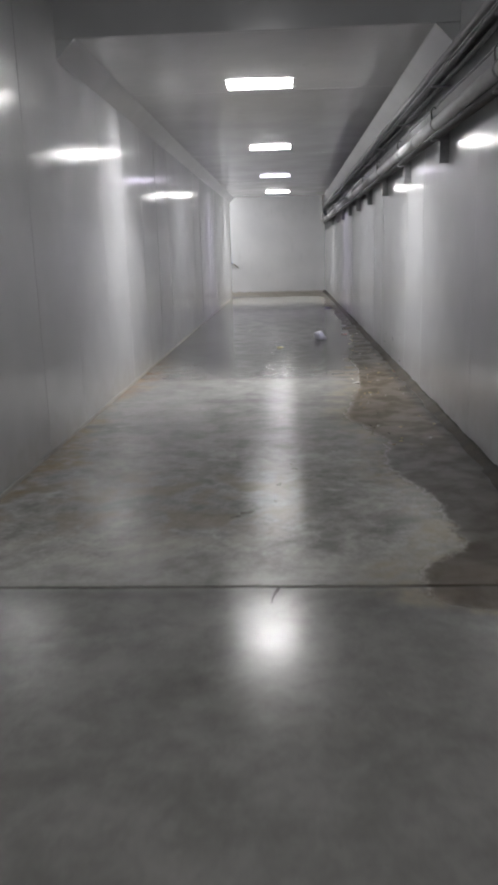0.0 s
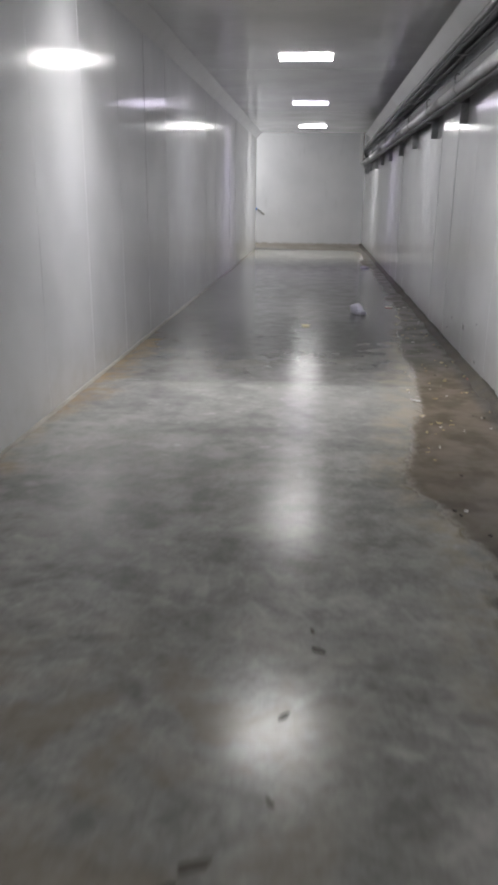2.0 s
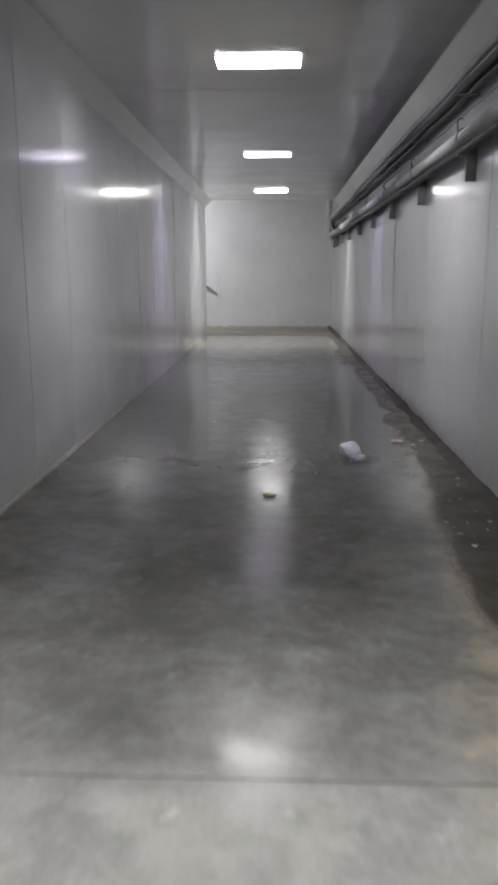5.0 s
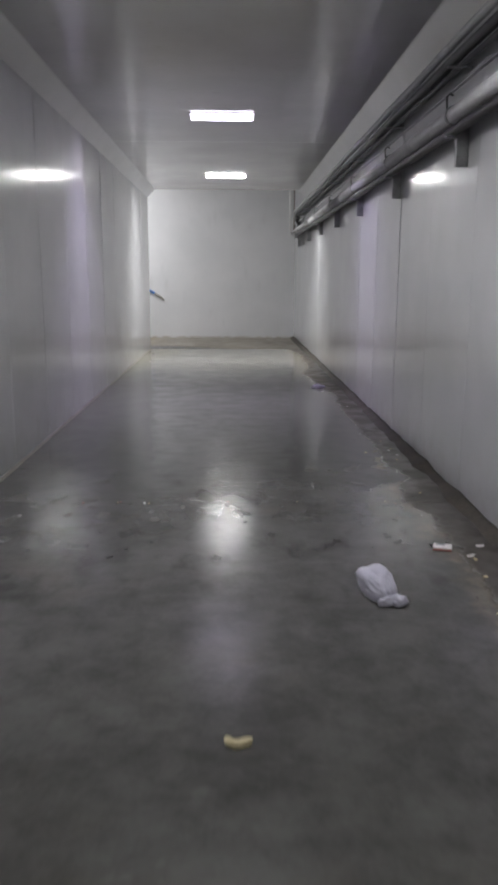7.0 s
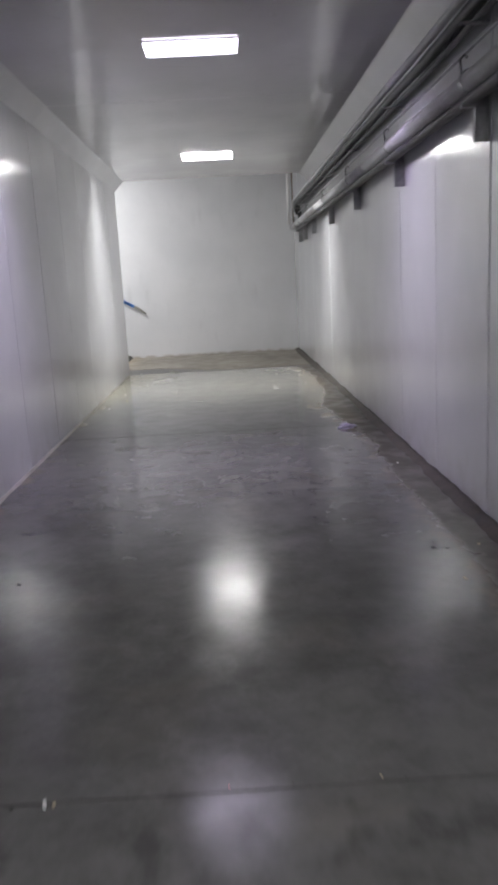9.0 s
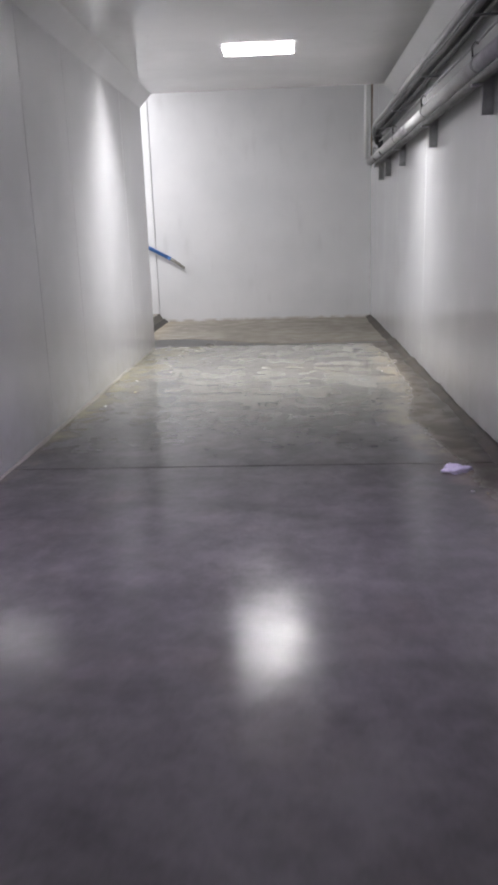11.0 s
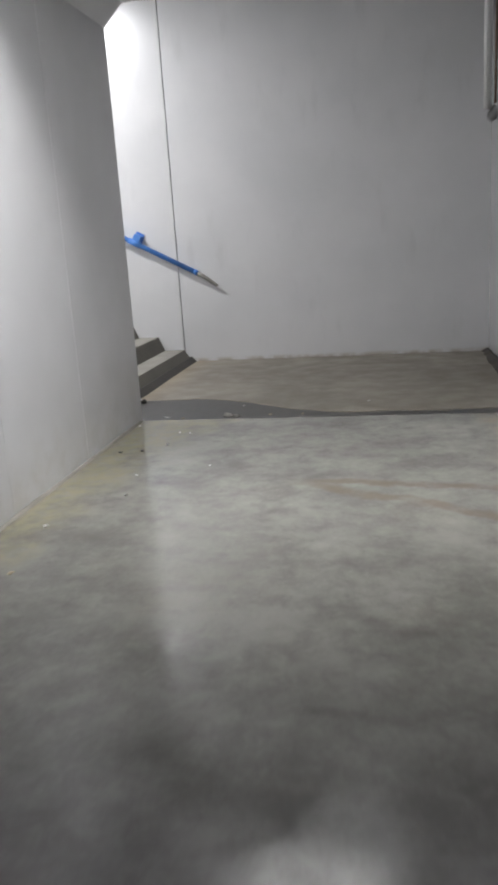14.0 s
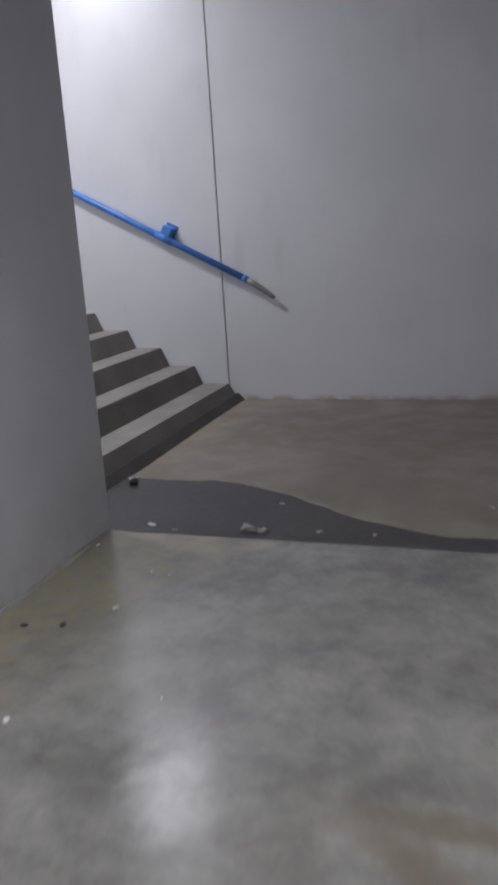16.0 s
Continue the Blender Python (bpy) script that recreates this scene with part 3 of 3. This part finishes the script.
    part("diffuser", rounded_plate(0.338, 0.154, 0.025, -0.031, -0.0285, dome=0.004), glow_mat, top, "glowing white diffuser")
    for s in (-1, 1):
        part("end_clip", box(*sorted((s * 0.345, s * 0.372)), -0.02, 0.02, -0.024, -0.001, bevel=0.003), M_TRAY, top)
        for q in (-1, 1):
            part("clip", box(s * 0.24 - 0.018, s * 0.24 + 0.018, *sorted((q * 0.160, q * 0.178)), -0.024, -0.002, bevel=0.003), M_TRAY, top)
    tube_light(top, watts, tint, 0.60, 0.24, -0.040, spread)
    return top


def tube_light(top, watts, tint, size_x, size_y, z, spread=180.0):
    data = bpy.data.lights.new("tube_light", "AREA")
    data.shape, data.size, data.size_y = "RECTANGLE", size_x, size_y
    data.energy, data.color, data.spread = watts, tint, radians(spread)
    light = new("tube_light", data)
    light.parent = top
    light.location = (0, 0, z)


def cutoff_lamp(label, glow_mat, place, watts, tint):
    """A ceiling lamp with added bright cross blades that throw its light down and to the walls, not along the corridor.
    """
    top = empty("ceiling_lamp", place, label, "lamp", "corridor ceiling lamps")
    part("housing", rounded_plate(0.346, 0.160, 0.025, -0.006, 0.0), M_LAMPEDGE, top, "thin pale grey housing")
    # blades are added to cut the beam; their glow stands for the lit panel
    blade = mesh_of(box(-0.336, 0.336, -0.0004, 0.0004, -BLADE_DEPTH, 0.0), "cutoff_blade", glow_mat)
    for k in range(BLADES):
        ob = new("cutoff_blade", blade)
        ob.parent = top
        ob.location = (0, 0.152 * (2 * k / (BLADES - 1) - 1), -0.0065)
    for s in (-1, 1):
        part("end_cap", box(*sorted((s * 0.3365, s * 0.343)), -0.154, 0.154, -0.014, -0.0065, bevel=0.002), M_LAMPEDGE, top)
    tube_light(top, watts, tint, 0.62, 0.29, -0.0066)
    return top


LAMP_X = -0.065
BLADES, BLADE_DEPTH = 24, 0.0130
for y, power, tint, glow_mat, label in ((8.52, 1.0, WHITE, M_GLOW, "long lit lamp under the white ceiling, with added cut-off blades"),
                                        (13.54, 0.40, PALE_VIOLET, M_GLOW, "long lit lamp under the white ceiling, with added cut-off blades"),
                                        (18.55, 0.56, VIOLET, M_GLOW_VIOLET, "long lit lamp with violet-tinted light and added cut-off blades"),
                                        (23.53, 1.2, WHITE, M_GLOW, "long lit lamp near the corridor end, with added cut-off blades")):
    cutoff_lamp(label, glow_mat, (LAMP_X, y, H - 0.0005), LAMP_WATTS * power, tint)
lamp("lobby_lamp", "lit diffuser lamp under the lobby ceiling", M_GLOW_LOBBY, (-2.97, 28.62, HL - 0.0005), "lobby lamps", LOBBY_WATTS, COOL, spread=140.0)
lamp("lobby_lamp", "lit diffuser lamp on the ceiling above the stairs", M_GLOW_LOBBY, (-3.9, 26.75, HL - 0.0005), "lobby lamps", STAIR_WATTS, COOL)
# added fill light, never in view: brightens the floor of the near bay
lamp("bay_fill_lamp", "unseen fill lamp added under the tall bay ceiling", M_GLOW, (LAMP_X, 1.0, HN - 0.0005), "", NEAR_WATTS, WHITE)


# ---- pipes and cables along the right-hand wall ----
def sag(x, z, y0, y1, amount, step, seed):
    pts = []
    count = int((y1 - y0) / step)
    for i in range(count + 1):
        y = y0 + (y1 - y0) * i / count
        pts.append((x + amount * 0.6 * noise.noise((y * 0.5, seed, 0)), y, z + amount * noise.noise((y * 0.45, seed, 5)) - amount * 0.8 * abs(math.sin(math.pi * (y - 12.85) / 2.02))))
    return pts


YP = 27.45
PX, PZ, PR = 1.455, 2.452, 0.053
main_pipe = empty("insulated_pipe", (PX, 10, PZ), "grey jacketed insulated pipe on wall struts", "pipe")
minv = main_pipe.matrix_basis.inverted()
lengths = [Y0 + 0.02] + [YH - 2.7 + 4.04 * k for k in range(7)] + [YP]
for a, b in zip(lengths, lengths[1:]):
    o = part("pipe_length", tube([(PX, a + 0.001, PZ), (PX, b - 0.001, PZ)], PR, 20), M_JACKET, main_pipe, smooth=False)
    for p in o.data.polygons:
        p.use_smooth = len(p.vertices) == 4
    o.matrix_parent_inverse = minv
for y in lengths[1:-1]:
    o = part("jacket_band", tube([(PX, y - 0.03, PZ), (PX, y + 0.03, PZ)], PR + 0.004, 20), M_JACKET, main_pipe)
    o.matrix_parent_inverse = minv
o = part("elbow", tube([(PX, YP, PZ), (PX + 0.015, YP + 0.06, PZ), (PX + 0.05, YP + 0.10, PZ), (XR + 0.01, YP + 0.115, PZ)], PR - 0.002, 16), M_JACKET, main_pipe, smooth=True)
o.matrix_parent_inverse = minv

# added black tube gives the grey pipe its shaded underside
DX, DZ, DR = 1.468, 2.366, 0.034
under_shade = thing("pipe_underside_shade", tube([(DX, Y0 + 0.02, DZ), (DX, 12, DZ), (DX, 27.3, DZ), (DX + 0.02, 27.38, DZ), (XR + 0.01, 27.41, DZ)], DR, 14), M_CABLE, "black tube added as the shaded underside of the grey pipe", "pipe", smooth=True)
conduit = thing("conduit", tube(sag(1.425, 2.875, Y0 + 0.02, 27.3, 0.008, 0.5, 1) + [(1.43, 27.42, 2.80), (1.45, 27.46, 2.70), (XR + 0.01, 27.47, 2.66)], 0.026, 12), M_CONDUIT, "grey conduit run below the coving", "conduit", smooth=True)
for k, (x, z, r, yy, dz) in enumerate(((1.462, 2.815, 0.030, 27.35, 0.0), (1.505, 2.835, 0.026, 27.30, 0.0), (1.500, 2.765, 0.018, 27.40, 0.0))):
    thing("cable", tube(sag(x, z, Y0 + 0.02, yy - 0.2, 0.014, 0.25, 3 + k) + [(x, yy, z - 0.06), (x + 0.02, yy + 0.06, z - 0.16), (XR + 0.01, yy + 0.08, z - 0.2)], r, 8), M_CABLE, "thick black cable sagging along the wall", "cable", "black cables", smooth=True)
thing("thin_pipe", tube(sag(1.515, 2.665, Y0 + 0.02, 27.4, 0.006, 0.5, 9) + [(XR + 0.01, 27.45, 2.66)], 0.012, 8), M_GALV, "thin dark metal pipe along the wall", "pipe", smooth=True)


def strut(place, wide=0.04):
    """An upright channel on the wall that carries the pipes: web, two lips, saddle arm, pipe clip and hook rod."""
    top = empty("pipe_bracket", place, "grey steel strut bracket holding the wall pipes", "bracket", "pipe brackets")
    # origin: wall face at the lower end
    bm = add_box(bmesh.new(), -0.078, -0.002, -0.004, 0.0, 0.0, 0.36, bevel=0.0012)
    add_box(bm, -0.078, -0.074, 0.0005, wide, 0.0, 0.36, bevel=0.0012)
    add_box(bm, -0.006, -0.002, 0.0005, wide, 0.0, 0.36, bevel=0.0012)
    part("channel", bm, M_GALV, top)
    zc, xc = PZ - place[2], PX - place[0]
    part("clip", tube([(xc, -0.012, zc), (xc, 0.03, zc)], PR + 0.006, 20), M_GALV, top, "metal pipe clip")
    part("arm", box(-0.15, -0.002, -0.012, 0.03, DZ - DR - 0.020 - place[2], DZ - DR - 0.001 - place[2], bevel=0.002), M_GALV, top)
    bm = tube([(xc - 0.045, 0.009, zc + PR - 0.02), (xc - 0.05, 0.009, zc + PR + 0.05), (xc - 0.03, 0.009, zc + PR + 0.075), (xc - 0.01, 0.009, zc + PR + 0.06)], 0.006, 8)
    part("hook_rod", bm, M_CABLE, top, "bent dark hook rod", smooth=True)
    part("upper_arm", box(-0.16, -0.002, -0.008, 0.02, 2.727 - place[2], 2.742 - place[2], bevel=0.002), M_GALV, top)
    return top


first = strut((XR, 12.85 - 2.02 * 8, 2.135))
for k in range(1, 15):
    copy_thing(first, pose(XR, 12.85 + 2.02 * (k - 8), 2.14))
for y in (26.32, 27.12):
    copy_thing(first, pose(XR, y, 2.12))

post = empty("hanger_post", (1.365, 27.75, 2.475), "white steel hanger tube with a rusty rod beside it", "hanger")
pinv = post.matrix_basis.inverted()
for o in (part("hanger_tube", tube([(1.365, 27.75, 2.475), (1.365, 27.75, HL - 0.001)], 0.034, 14), M_WHITEBAR, post, smooth=True),
          part("rod", tube([(1.445, 27.79, 2.51), (1.445, 27.79, HL - 0.001)], 0.012, 8), M_RUST, post, "rusty threaded rod", smooth=True),
          part("foot_bolt", tube([(1.365, 27.72, 2.64), (1.365, 27.78, 2.64)], 0.014, 8), M_GALV, post),
          part("cross_angle", box(1.37, XR - 0.002, 27.786, 27.82, 2.478, 2.505, bevel=0.002), M_WHITEBAR, post)):
    o.matrix_parent_inverse = pinv


# ---- things on the floor ----
def scrap(name, x, y, z, size, aspect, mat, label, category, group, seed, thick=0.004, curl=0.15):
    """A torn, curled flake lying on the floor."""
    r = random.Random(seed)
    bm = bmesh.new()
    n = 9
    turn = r.uniform(0, 6.28)
    ring = []
    for k in range(n):
        a = 2 * math.pi * k / n
        q = size * (0.75 + 0.4 * r.random())
        px, py = q * math.cos(a), q * aspect * math.sin(a)
        px, py = px * math.cos(turn) - py * math.sin(turn), px * math.sin(turn) + py * math.cos(turn)
        ring.append((px, py, curl * abs(px) + r.uniform(0, 0.12) * size))
    low = min(p[2] for p in ring)
    bot = [bm.verts.new((p[0] * 0.96, p[1] * 0.96, max(0, p[2] - low))) for p in ring]
    top = [bm.verts.new((p[0], p[1], p[2] - low + thick)) for p in ring]
    c0, c1 = bm.verts.new((0, 0, 0.0)), bm.verts.new((r.uniform(-.2, .2) * size, r.uniform(-.2, .2) * size, thick + 0.25 * curl * size))
    for k in range(n):
        j = (k + 1) % n
        bm.faces.new((bot[k], bot[j], top[j], top[k]))
        bm.faces.new((top[k], top[j], c1))
        bm.faces.new((bot[j], bot[k], c0))
    ob = thing(name, bm, mat, label, category, group)
    ob.location = (x, y, z)
    return ob


SCRAP_AT = [(1.46, 9.31), (1.28, 9.18), (1.20, 8.59), (1.10, 8.49), (1.37, 8.72), (1.03, 7.82), (1.10, 7.78), (0.96, 7.28), (1.16, 9.49), (1.35, 9.88),
            (1.14, 11.33), (1.17, 13.62), (1.21, 10.92), (0.94, 7.99), (0.92, 7.59)]
MUD_MATS = (M_CREAM, M_STRAW, M_PAPER, M_STRAW, M_CREAM, M_BLACKBIT)
for k, (x, y) in enumerate(SCRAP_AT):
    m = MUD_MATS[k % 5]
    scrap("litter_scrap", x, y, 0.001, rng.uniform(0.012, 0.023), rng.uniform(0.35, 0.7), m, "small pale torn scrap lying in the brown mud", "litter", "scraps in the mud", 100 + k, 0.005, 0.25)
for k in range(84):
    y = rng.uniform(5.6, 13.5)
    x = XR - 0.08 - rng.random() ** 0.8 * (0.62 if y < 9.5 else 0.34)
    scrap("litter_scrap", x, y, 0.001, rng.uniform(0.006, 0.016), rng.uniform(0.3, 0.8), rng.choice(MUD_MATS), "tiny torn scrap lying in the brown mud", "litter", "scraps in the mud", 300 + k, 0.004, 0.2)
o = scrap("litter_scrap", 1.47, 9.22, 0.001, 0.012, 0.7, M_RED, "tiny red torn scrap lying in the brown mud", "litter", "scraps in the mud", 77)
for k in range(26):
    y = rng.uniform(13.2, 25.2)
    scrap("litter_scrap", XR - rng.uniform(0.1, 0.42), y, 0.001, rng.uniform(0.006, 0.016), 0.6, rng.choice((M_PAPER, M_STRAW, M_BLACKBIT)), "tiny pale scrap by the wall foot", "litter", "scraps by the wall", 500 + k)
for k in range(18):
    scrap("litter_chip", -1.2 + 2.5 * rng.random(), 14.51 + rng.uniform(-0.03, 0.025), 0.001, rng.uniform(0.003, 0.008), 0.6, rng.choice((M_STRAW, M_RED, M_BLACKBIT, M_BLACKBIT)), "tiny chip lying along the floor joint", "chip", "chips along the joint", 600 + k)
scrap("litter_chip", -0.528, 14.50, 0.001, 0.024, 0.22, M_PAPER, "white chip lying near the floor joint", "chip", "chips along the joint", 631)
for k, (x, y, s, m) in enumerate(((-1.19, 24.85, 0.016, M_PAPER), (-1.59, 25.45, 0.014, M_PAPER), (-1.19, 25.2, 0.010, M_PAPER), (-1.48, 24.65, 0.018, M_BLACKBIT), (-1.18, 24.09, 0.016, M_PAPER), (-1.33, 24.68, 0.02, M_BLACKBIT),
                                  (-1.12, 23.7, 0.012, M_PAPER), (-1.40, 23.2, 0.014, M_PAPER), (-1.3, 22.6, 0.016, M_STRAW), (-1.45, 22.0, 0.014, M_PAPER), (-1.1, 25.18, 0.008, M_PAPER), (-0.75, 24.3, 0.007, M_PAPER))):
    scrap("litter_scrap", x, y, 0.001, s, 0.6, m, "small scrap on the stained floor edge", "litter", "scraps by the stained edge", 700 + k)
for k, (x, y, s, m) in enumerate(((-0.57, 25.80, 0.02, M_STRAW), (-0.3, 25.80, 0.02, M_STRAW), (-1.45, 25.77, 0.032, M_PAPER), (-0.86, 26.18, 0.014, M_PAPER), (0.23, 26.26, 0.014, M_PAPER), (-1.30, 25.72, 0.016, M_STRAW), (-1.9, 26.55, 0.02, M_STRAW))):
    scrap("litter_scrap", x, y, ZL + 0.004, s, 0.55, m, "small scrap lying at the puddle", "litter", "scraps at the puddle", 760 + k)


def crumpled(name, place, size, seed, mat, label, category, rough=0.3, flat=0.8, sub=4):
    """A crumpled film: a lump folded by layered noise, flat underneath."""
    bm = bmesh.new()
    bmesh.ops.create_icosphere(bm, subdivisions=sub, radius=1.0)
    for v in bm.verts:
        d = v.co.normalized()
        q = 1 + rough * noise.noise(d * 1.3 + Vector((seed, 0, 0))) + 0.6 * rough * abs(noise.noise(d * 3.1 + Vector((0, seed, 0)))) + 0.25 * rough * noise.noise(d * 8 + Vector((0, 0, seed)))
        v.co = Vector((d.x * size[0] * q, d.y * size[1] * q, max(d.z * q, -flat) * size[2]))
    low = min(v.co.z for v in bm.verts)
    for v in bm.verts:
        v.co.z -= low
    ob = thing(name, bm, mat, label, category, smooth=True)
    ob.location = place
    return ob


def bag(place, turn):
    top = empty("plastic_bag", place, "crumpled thin white plastic bag lying on the floor", "plastic bag")
    top.rotation_euler = (0, 0, turn)
    bm = bmesh.new()
    bmesh.ops.create_icosphere(bm, subdivisions=5, radius=1.0)
    for v in bm.verts:
        d = v.co.normalized()
        q = 1 + 0.22 * noise.noise(d * 1.2 + Vector((3, 0, 0))) + 0.10 * abs(noise.noise(d * 2.4)) + 0.02 * noise.noise(d * 7)
        taper = 1.0 - 0.28 * max(0, -d.y)
        v.co = Vector((d.x * 0.082 * q * taper, d.y * 0.135 * q, max(d.z * q, -0.7) * 0.075))
    low = min(v.co.z for v in bm.verts)
    for v in bm.verts:
        v.co.z -= low
    part("bag_body", bm, M_BAG, top, smooth=True)
    for k, (x, y, s) in enumerate(((0.0, -0.128, 0.036), (0.056, -0.138, 0.036))):
        bm = bmesh.new()
        bmesh.ops.create_icosphere(bm, subdivisions=4, radius=1.0)
        for v in bm.verts:
            d = v.co.normalized()
            q = 1 + 0.35 * noise.noise(d * 1.7 + Vector((k * 5, 1, 0))) + 0.25 * abs(noise.noise(d * 4.5 + Vector((k, 0, 0))))
            v.co = Vector((x + d.x * s * q, y + d.y * s * 0.8 * q, max(0.0, s * 0.62 + d.z * s * 0.75 * q)))
        part("bag_handle", bm, M_BAG, top, smooth=True)
    return top


bag((0.715, 13.02, 0.001), radians(8))


def crust(place):
    bm = bmesh.new()
    pts = []
    for k in range(15):
        a = math.pi * (1.15 * k / 14 - 0.08)
        pts.append((0.046 * math.cos(a) * (1 + 0.10 * noise.noise((a * 2, 1, 0))), -0.027 * math.sin(a) * (1 + 0.25 * noise.noise((a * 3, 5, 0)))))
    pts += [(-0.034, 0.016), (-0.020, 0.007), (-0.010, -0.006), (0.002, -0.009), (0.012, 0.000), (0.021, 0.010), (0.034, 0.012)]
    lo = [bm.verts.new((x * 0.94, y * 0.94, 0)) for x, y in pts]
    hi = [bm.verts.new((x, y, 0.020 + 0.006 * noise.noise((x * 40, y * 40, 0)))) for x, y in pts]
    bm.faces.new(lo[::-1])
    bm.faces.new(hi)
    for i in range(len(lo)):
        j = (i + 1) % len(lo)
        bm.faces.new((lo[i], lo[j], hi[j], hi[i]))
    bmesh.ops.bevel(bm, geom=list(bm.edges), offset=0.003, segments=1, affect="EDGES")
    bmesh.ops.recalc_face_normals(bm, faces=bm.faces)
    ob = thing("food_crust", bm, M_CREAM, "pale cream piece of bread crust lying on the floor", "food scrap")
    ob.location = place
    return ob


crust((0.06, 11.85, 0.001))

# folded paper carton by the wall
carton = empty("paper_carton", (1.185, 13.63, 0.001), "flattened white paper carton with a dark window", "carton")
carton.rotation_euler = (0, 0, radians(-18))
part("sheet", box(-0.05, 0.05, -0.035, 0.04, 0.0, 0.016, bevel=0.003), M_PAPER, carton)
part("flap", box(-0.048, 0.05, -0.041, -0.0355, 0.0, 0.009, bevel=0.001), M_RED, carton, "red printed flap")
part("window", box(-0.035, 0.012, 0.006, 0.030, 0.0162, 0.0172), M_TRAY, carton, "dark window")
carton2 = scrap("paper_scrap", 1.30, 13.50, 0.001, 0.030, 0.45, M_PAPER, "torn white paper scrap by the wall foot", "paper", "", 811, 0.006)
scrap("paper_scrap", 1.40, 13.66, 0.001, 0.026, 0.6, M_PAPER, "torn white paper scrap by the wall foot", "paper", "", 812, 0.006)
scrap("paper_scrap", 0.95, 8.42, 0.001, 0.045, 0.45, M_PAPER, "flattened pale wrapper on the floor", "paper", "", 813, 0.003, 0.05)
crumpled("crumpled_wrapper", (1.19, 19.94, 0.001), (0.065, 0.050, 0.026), 4.0, M_LILAC, "crumpled lilac wrapper lying at the floor joint", "wrapper", 0.9, 0.35)
crumpled("clear_wrapper", (-0.93, 25.78, ZL + 0.003), (0.034, 0.022, 0.018), 9.0, M_STEELGREY, "crumpled pale clear wrapper at the puddle", "wrapper", 0.7, 0.6)
crumpled("clear_wrapper", (-0.85, 25.76, ZL + 0.003), (0.03, 0.02, 0.012), 12.0, M_STEELGREY, "crumpled grey wrapper at the puddle", "wrapper", 0.7, 0.6)
cap = crumpled("bottle_cap", (-1.86, 26.41, ZL + 0.003), (0.026, 0.026, 0.022), 15.0, M_BLACKBIT, "dark lump with a pale top by the stair foot", "litter", 0.3)
scrap("litter_scrap", -1.88, 26.42, ZL + 0.036, 0.015, 0.8, M_PAPER, "pale flake on a dark lump by the stairs", "litter", "", 830)


# flaked scars in the floor skin
for k, (x, y, size) in enumerate(((0.12, 4.62, 0.030), (0.10, 4.28, 0.020), (-0.06, 4.07, 0.045), (-0.12, 4.00, 0.034), (0.20, 5.10, 0.022), (0.22, 4.98, 0.030))):
    scrap("floor_scar", x, y, -0.0008, size, 0.38, M_SCAR, "small dark flaked scar in the concrete floor", "scar", "floor scars", 860 + k, 0.0018, 0.0)


# small dark chips and holes in the right-hand wall
def wall_chip(y, z, s, seed):
    r = random.Random(seed)
    bm = bmesh.new()
    pts = [(s * (0.5 + r.random()) * math.cos(a), 1.5 * s * (0.5 + r.random()) * math.sin(a)) for a in [2 * math.pi * k / 8 for k in range(8)]]
    a = [bm.verts.new((0.002, p, q)) for p, q in pts]
    b = [bm.verts.new((-0.0035, p * 0.9, q * 0.9)) for p, q in pts]
    bm.faces.new(a)
    bm.faces.new(b[::-1])
    for i in range(8):
        j = (i + 1) % 8
        bm.faces.new((a[i], b[i], b[j], a[j]))
    bmesh.ops.recalc_face_normals(bm, faces=bm.faces)
    ob = thing("wall_mark", bm, M_BLACKBIT, "small dark scuff on the white wall panel", "scuff", "wall scuffs")
    ob.location = (XR, y, z)
    return ob


for k, (y, z, s) in enumerate(((10.10, 0.303, 0.018), (10.75, 0.30, 0.007), (9.45, 0.10, 0.008), (11.0, 0.16, 0.006), (9.5, 0.42, 0.005))):
    wall_chip(y, z, s, 900 + k)

# crack and dirt tongue behind the first floor joint
bm = bmesh.new()
prev = None
for i in range(13):
    y = 3.05 - 0.16 * i / 12
    x = 0.13 + 0.03 * noise.noise((y * 6, 1, 1)) - 0.02 * i / 12
    w = 0.007 * (1 - i / 12) * (1 + 0.5 * noise.noise((y * 40, 2, 2))) + 0.002
    ring = [bm.verts.new((x - w, y, 0.0012)), bm.verts.new((x, y, 0.0022)), bm.verts.new((x + w, y, 0.0012))]
    if prev:
        for k in range(2):
            bm.faces.new((prev[k], prev[k + 1], ring[k + 1], ring[k]))
    prev = ring
thing("floor_crack", bm, M_DARKJOINT, "dark dirt-filled crack running from the floor joint", "crack")

# ---- floor slabs ----
for a, b in slab_specs:
    ny = max(2, int((b - a) / 0.25))
    bm = bmesh.new()
    nx = 14
    top = [[bm.verts.new((XL - 0.04 + (XR - XL + 0.08) * i / nx, a + (b - a) * j / ny, -0.0001 + 0.0002 * noise.noise((i * 0.3, (a + (b - a) * j / ny) * 0.7, 8)))) for j in range(ny + 1)] for i in range(nx + 1)]
    for i in range(nx):
        for j in range(ny):
            bm.faces.new((top[i][j], top[i + 1][j], top[i + 1][j + 1], top[i][j + 1]))
    rim = [e for e in bm.edges if e.is_boundary]
    ext = bmesh.ops.extrude_edge_only(bm, edges=rim)
    for g in ext["geom"]:
        if isinstance(g, bmesh.types.BMVert):
            g.co.z = -0.0055
    bmesh.ops.recalc_face_normals(bm, faces=bm.faces)
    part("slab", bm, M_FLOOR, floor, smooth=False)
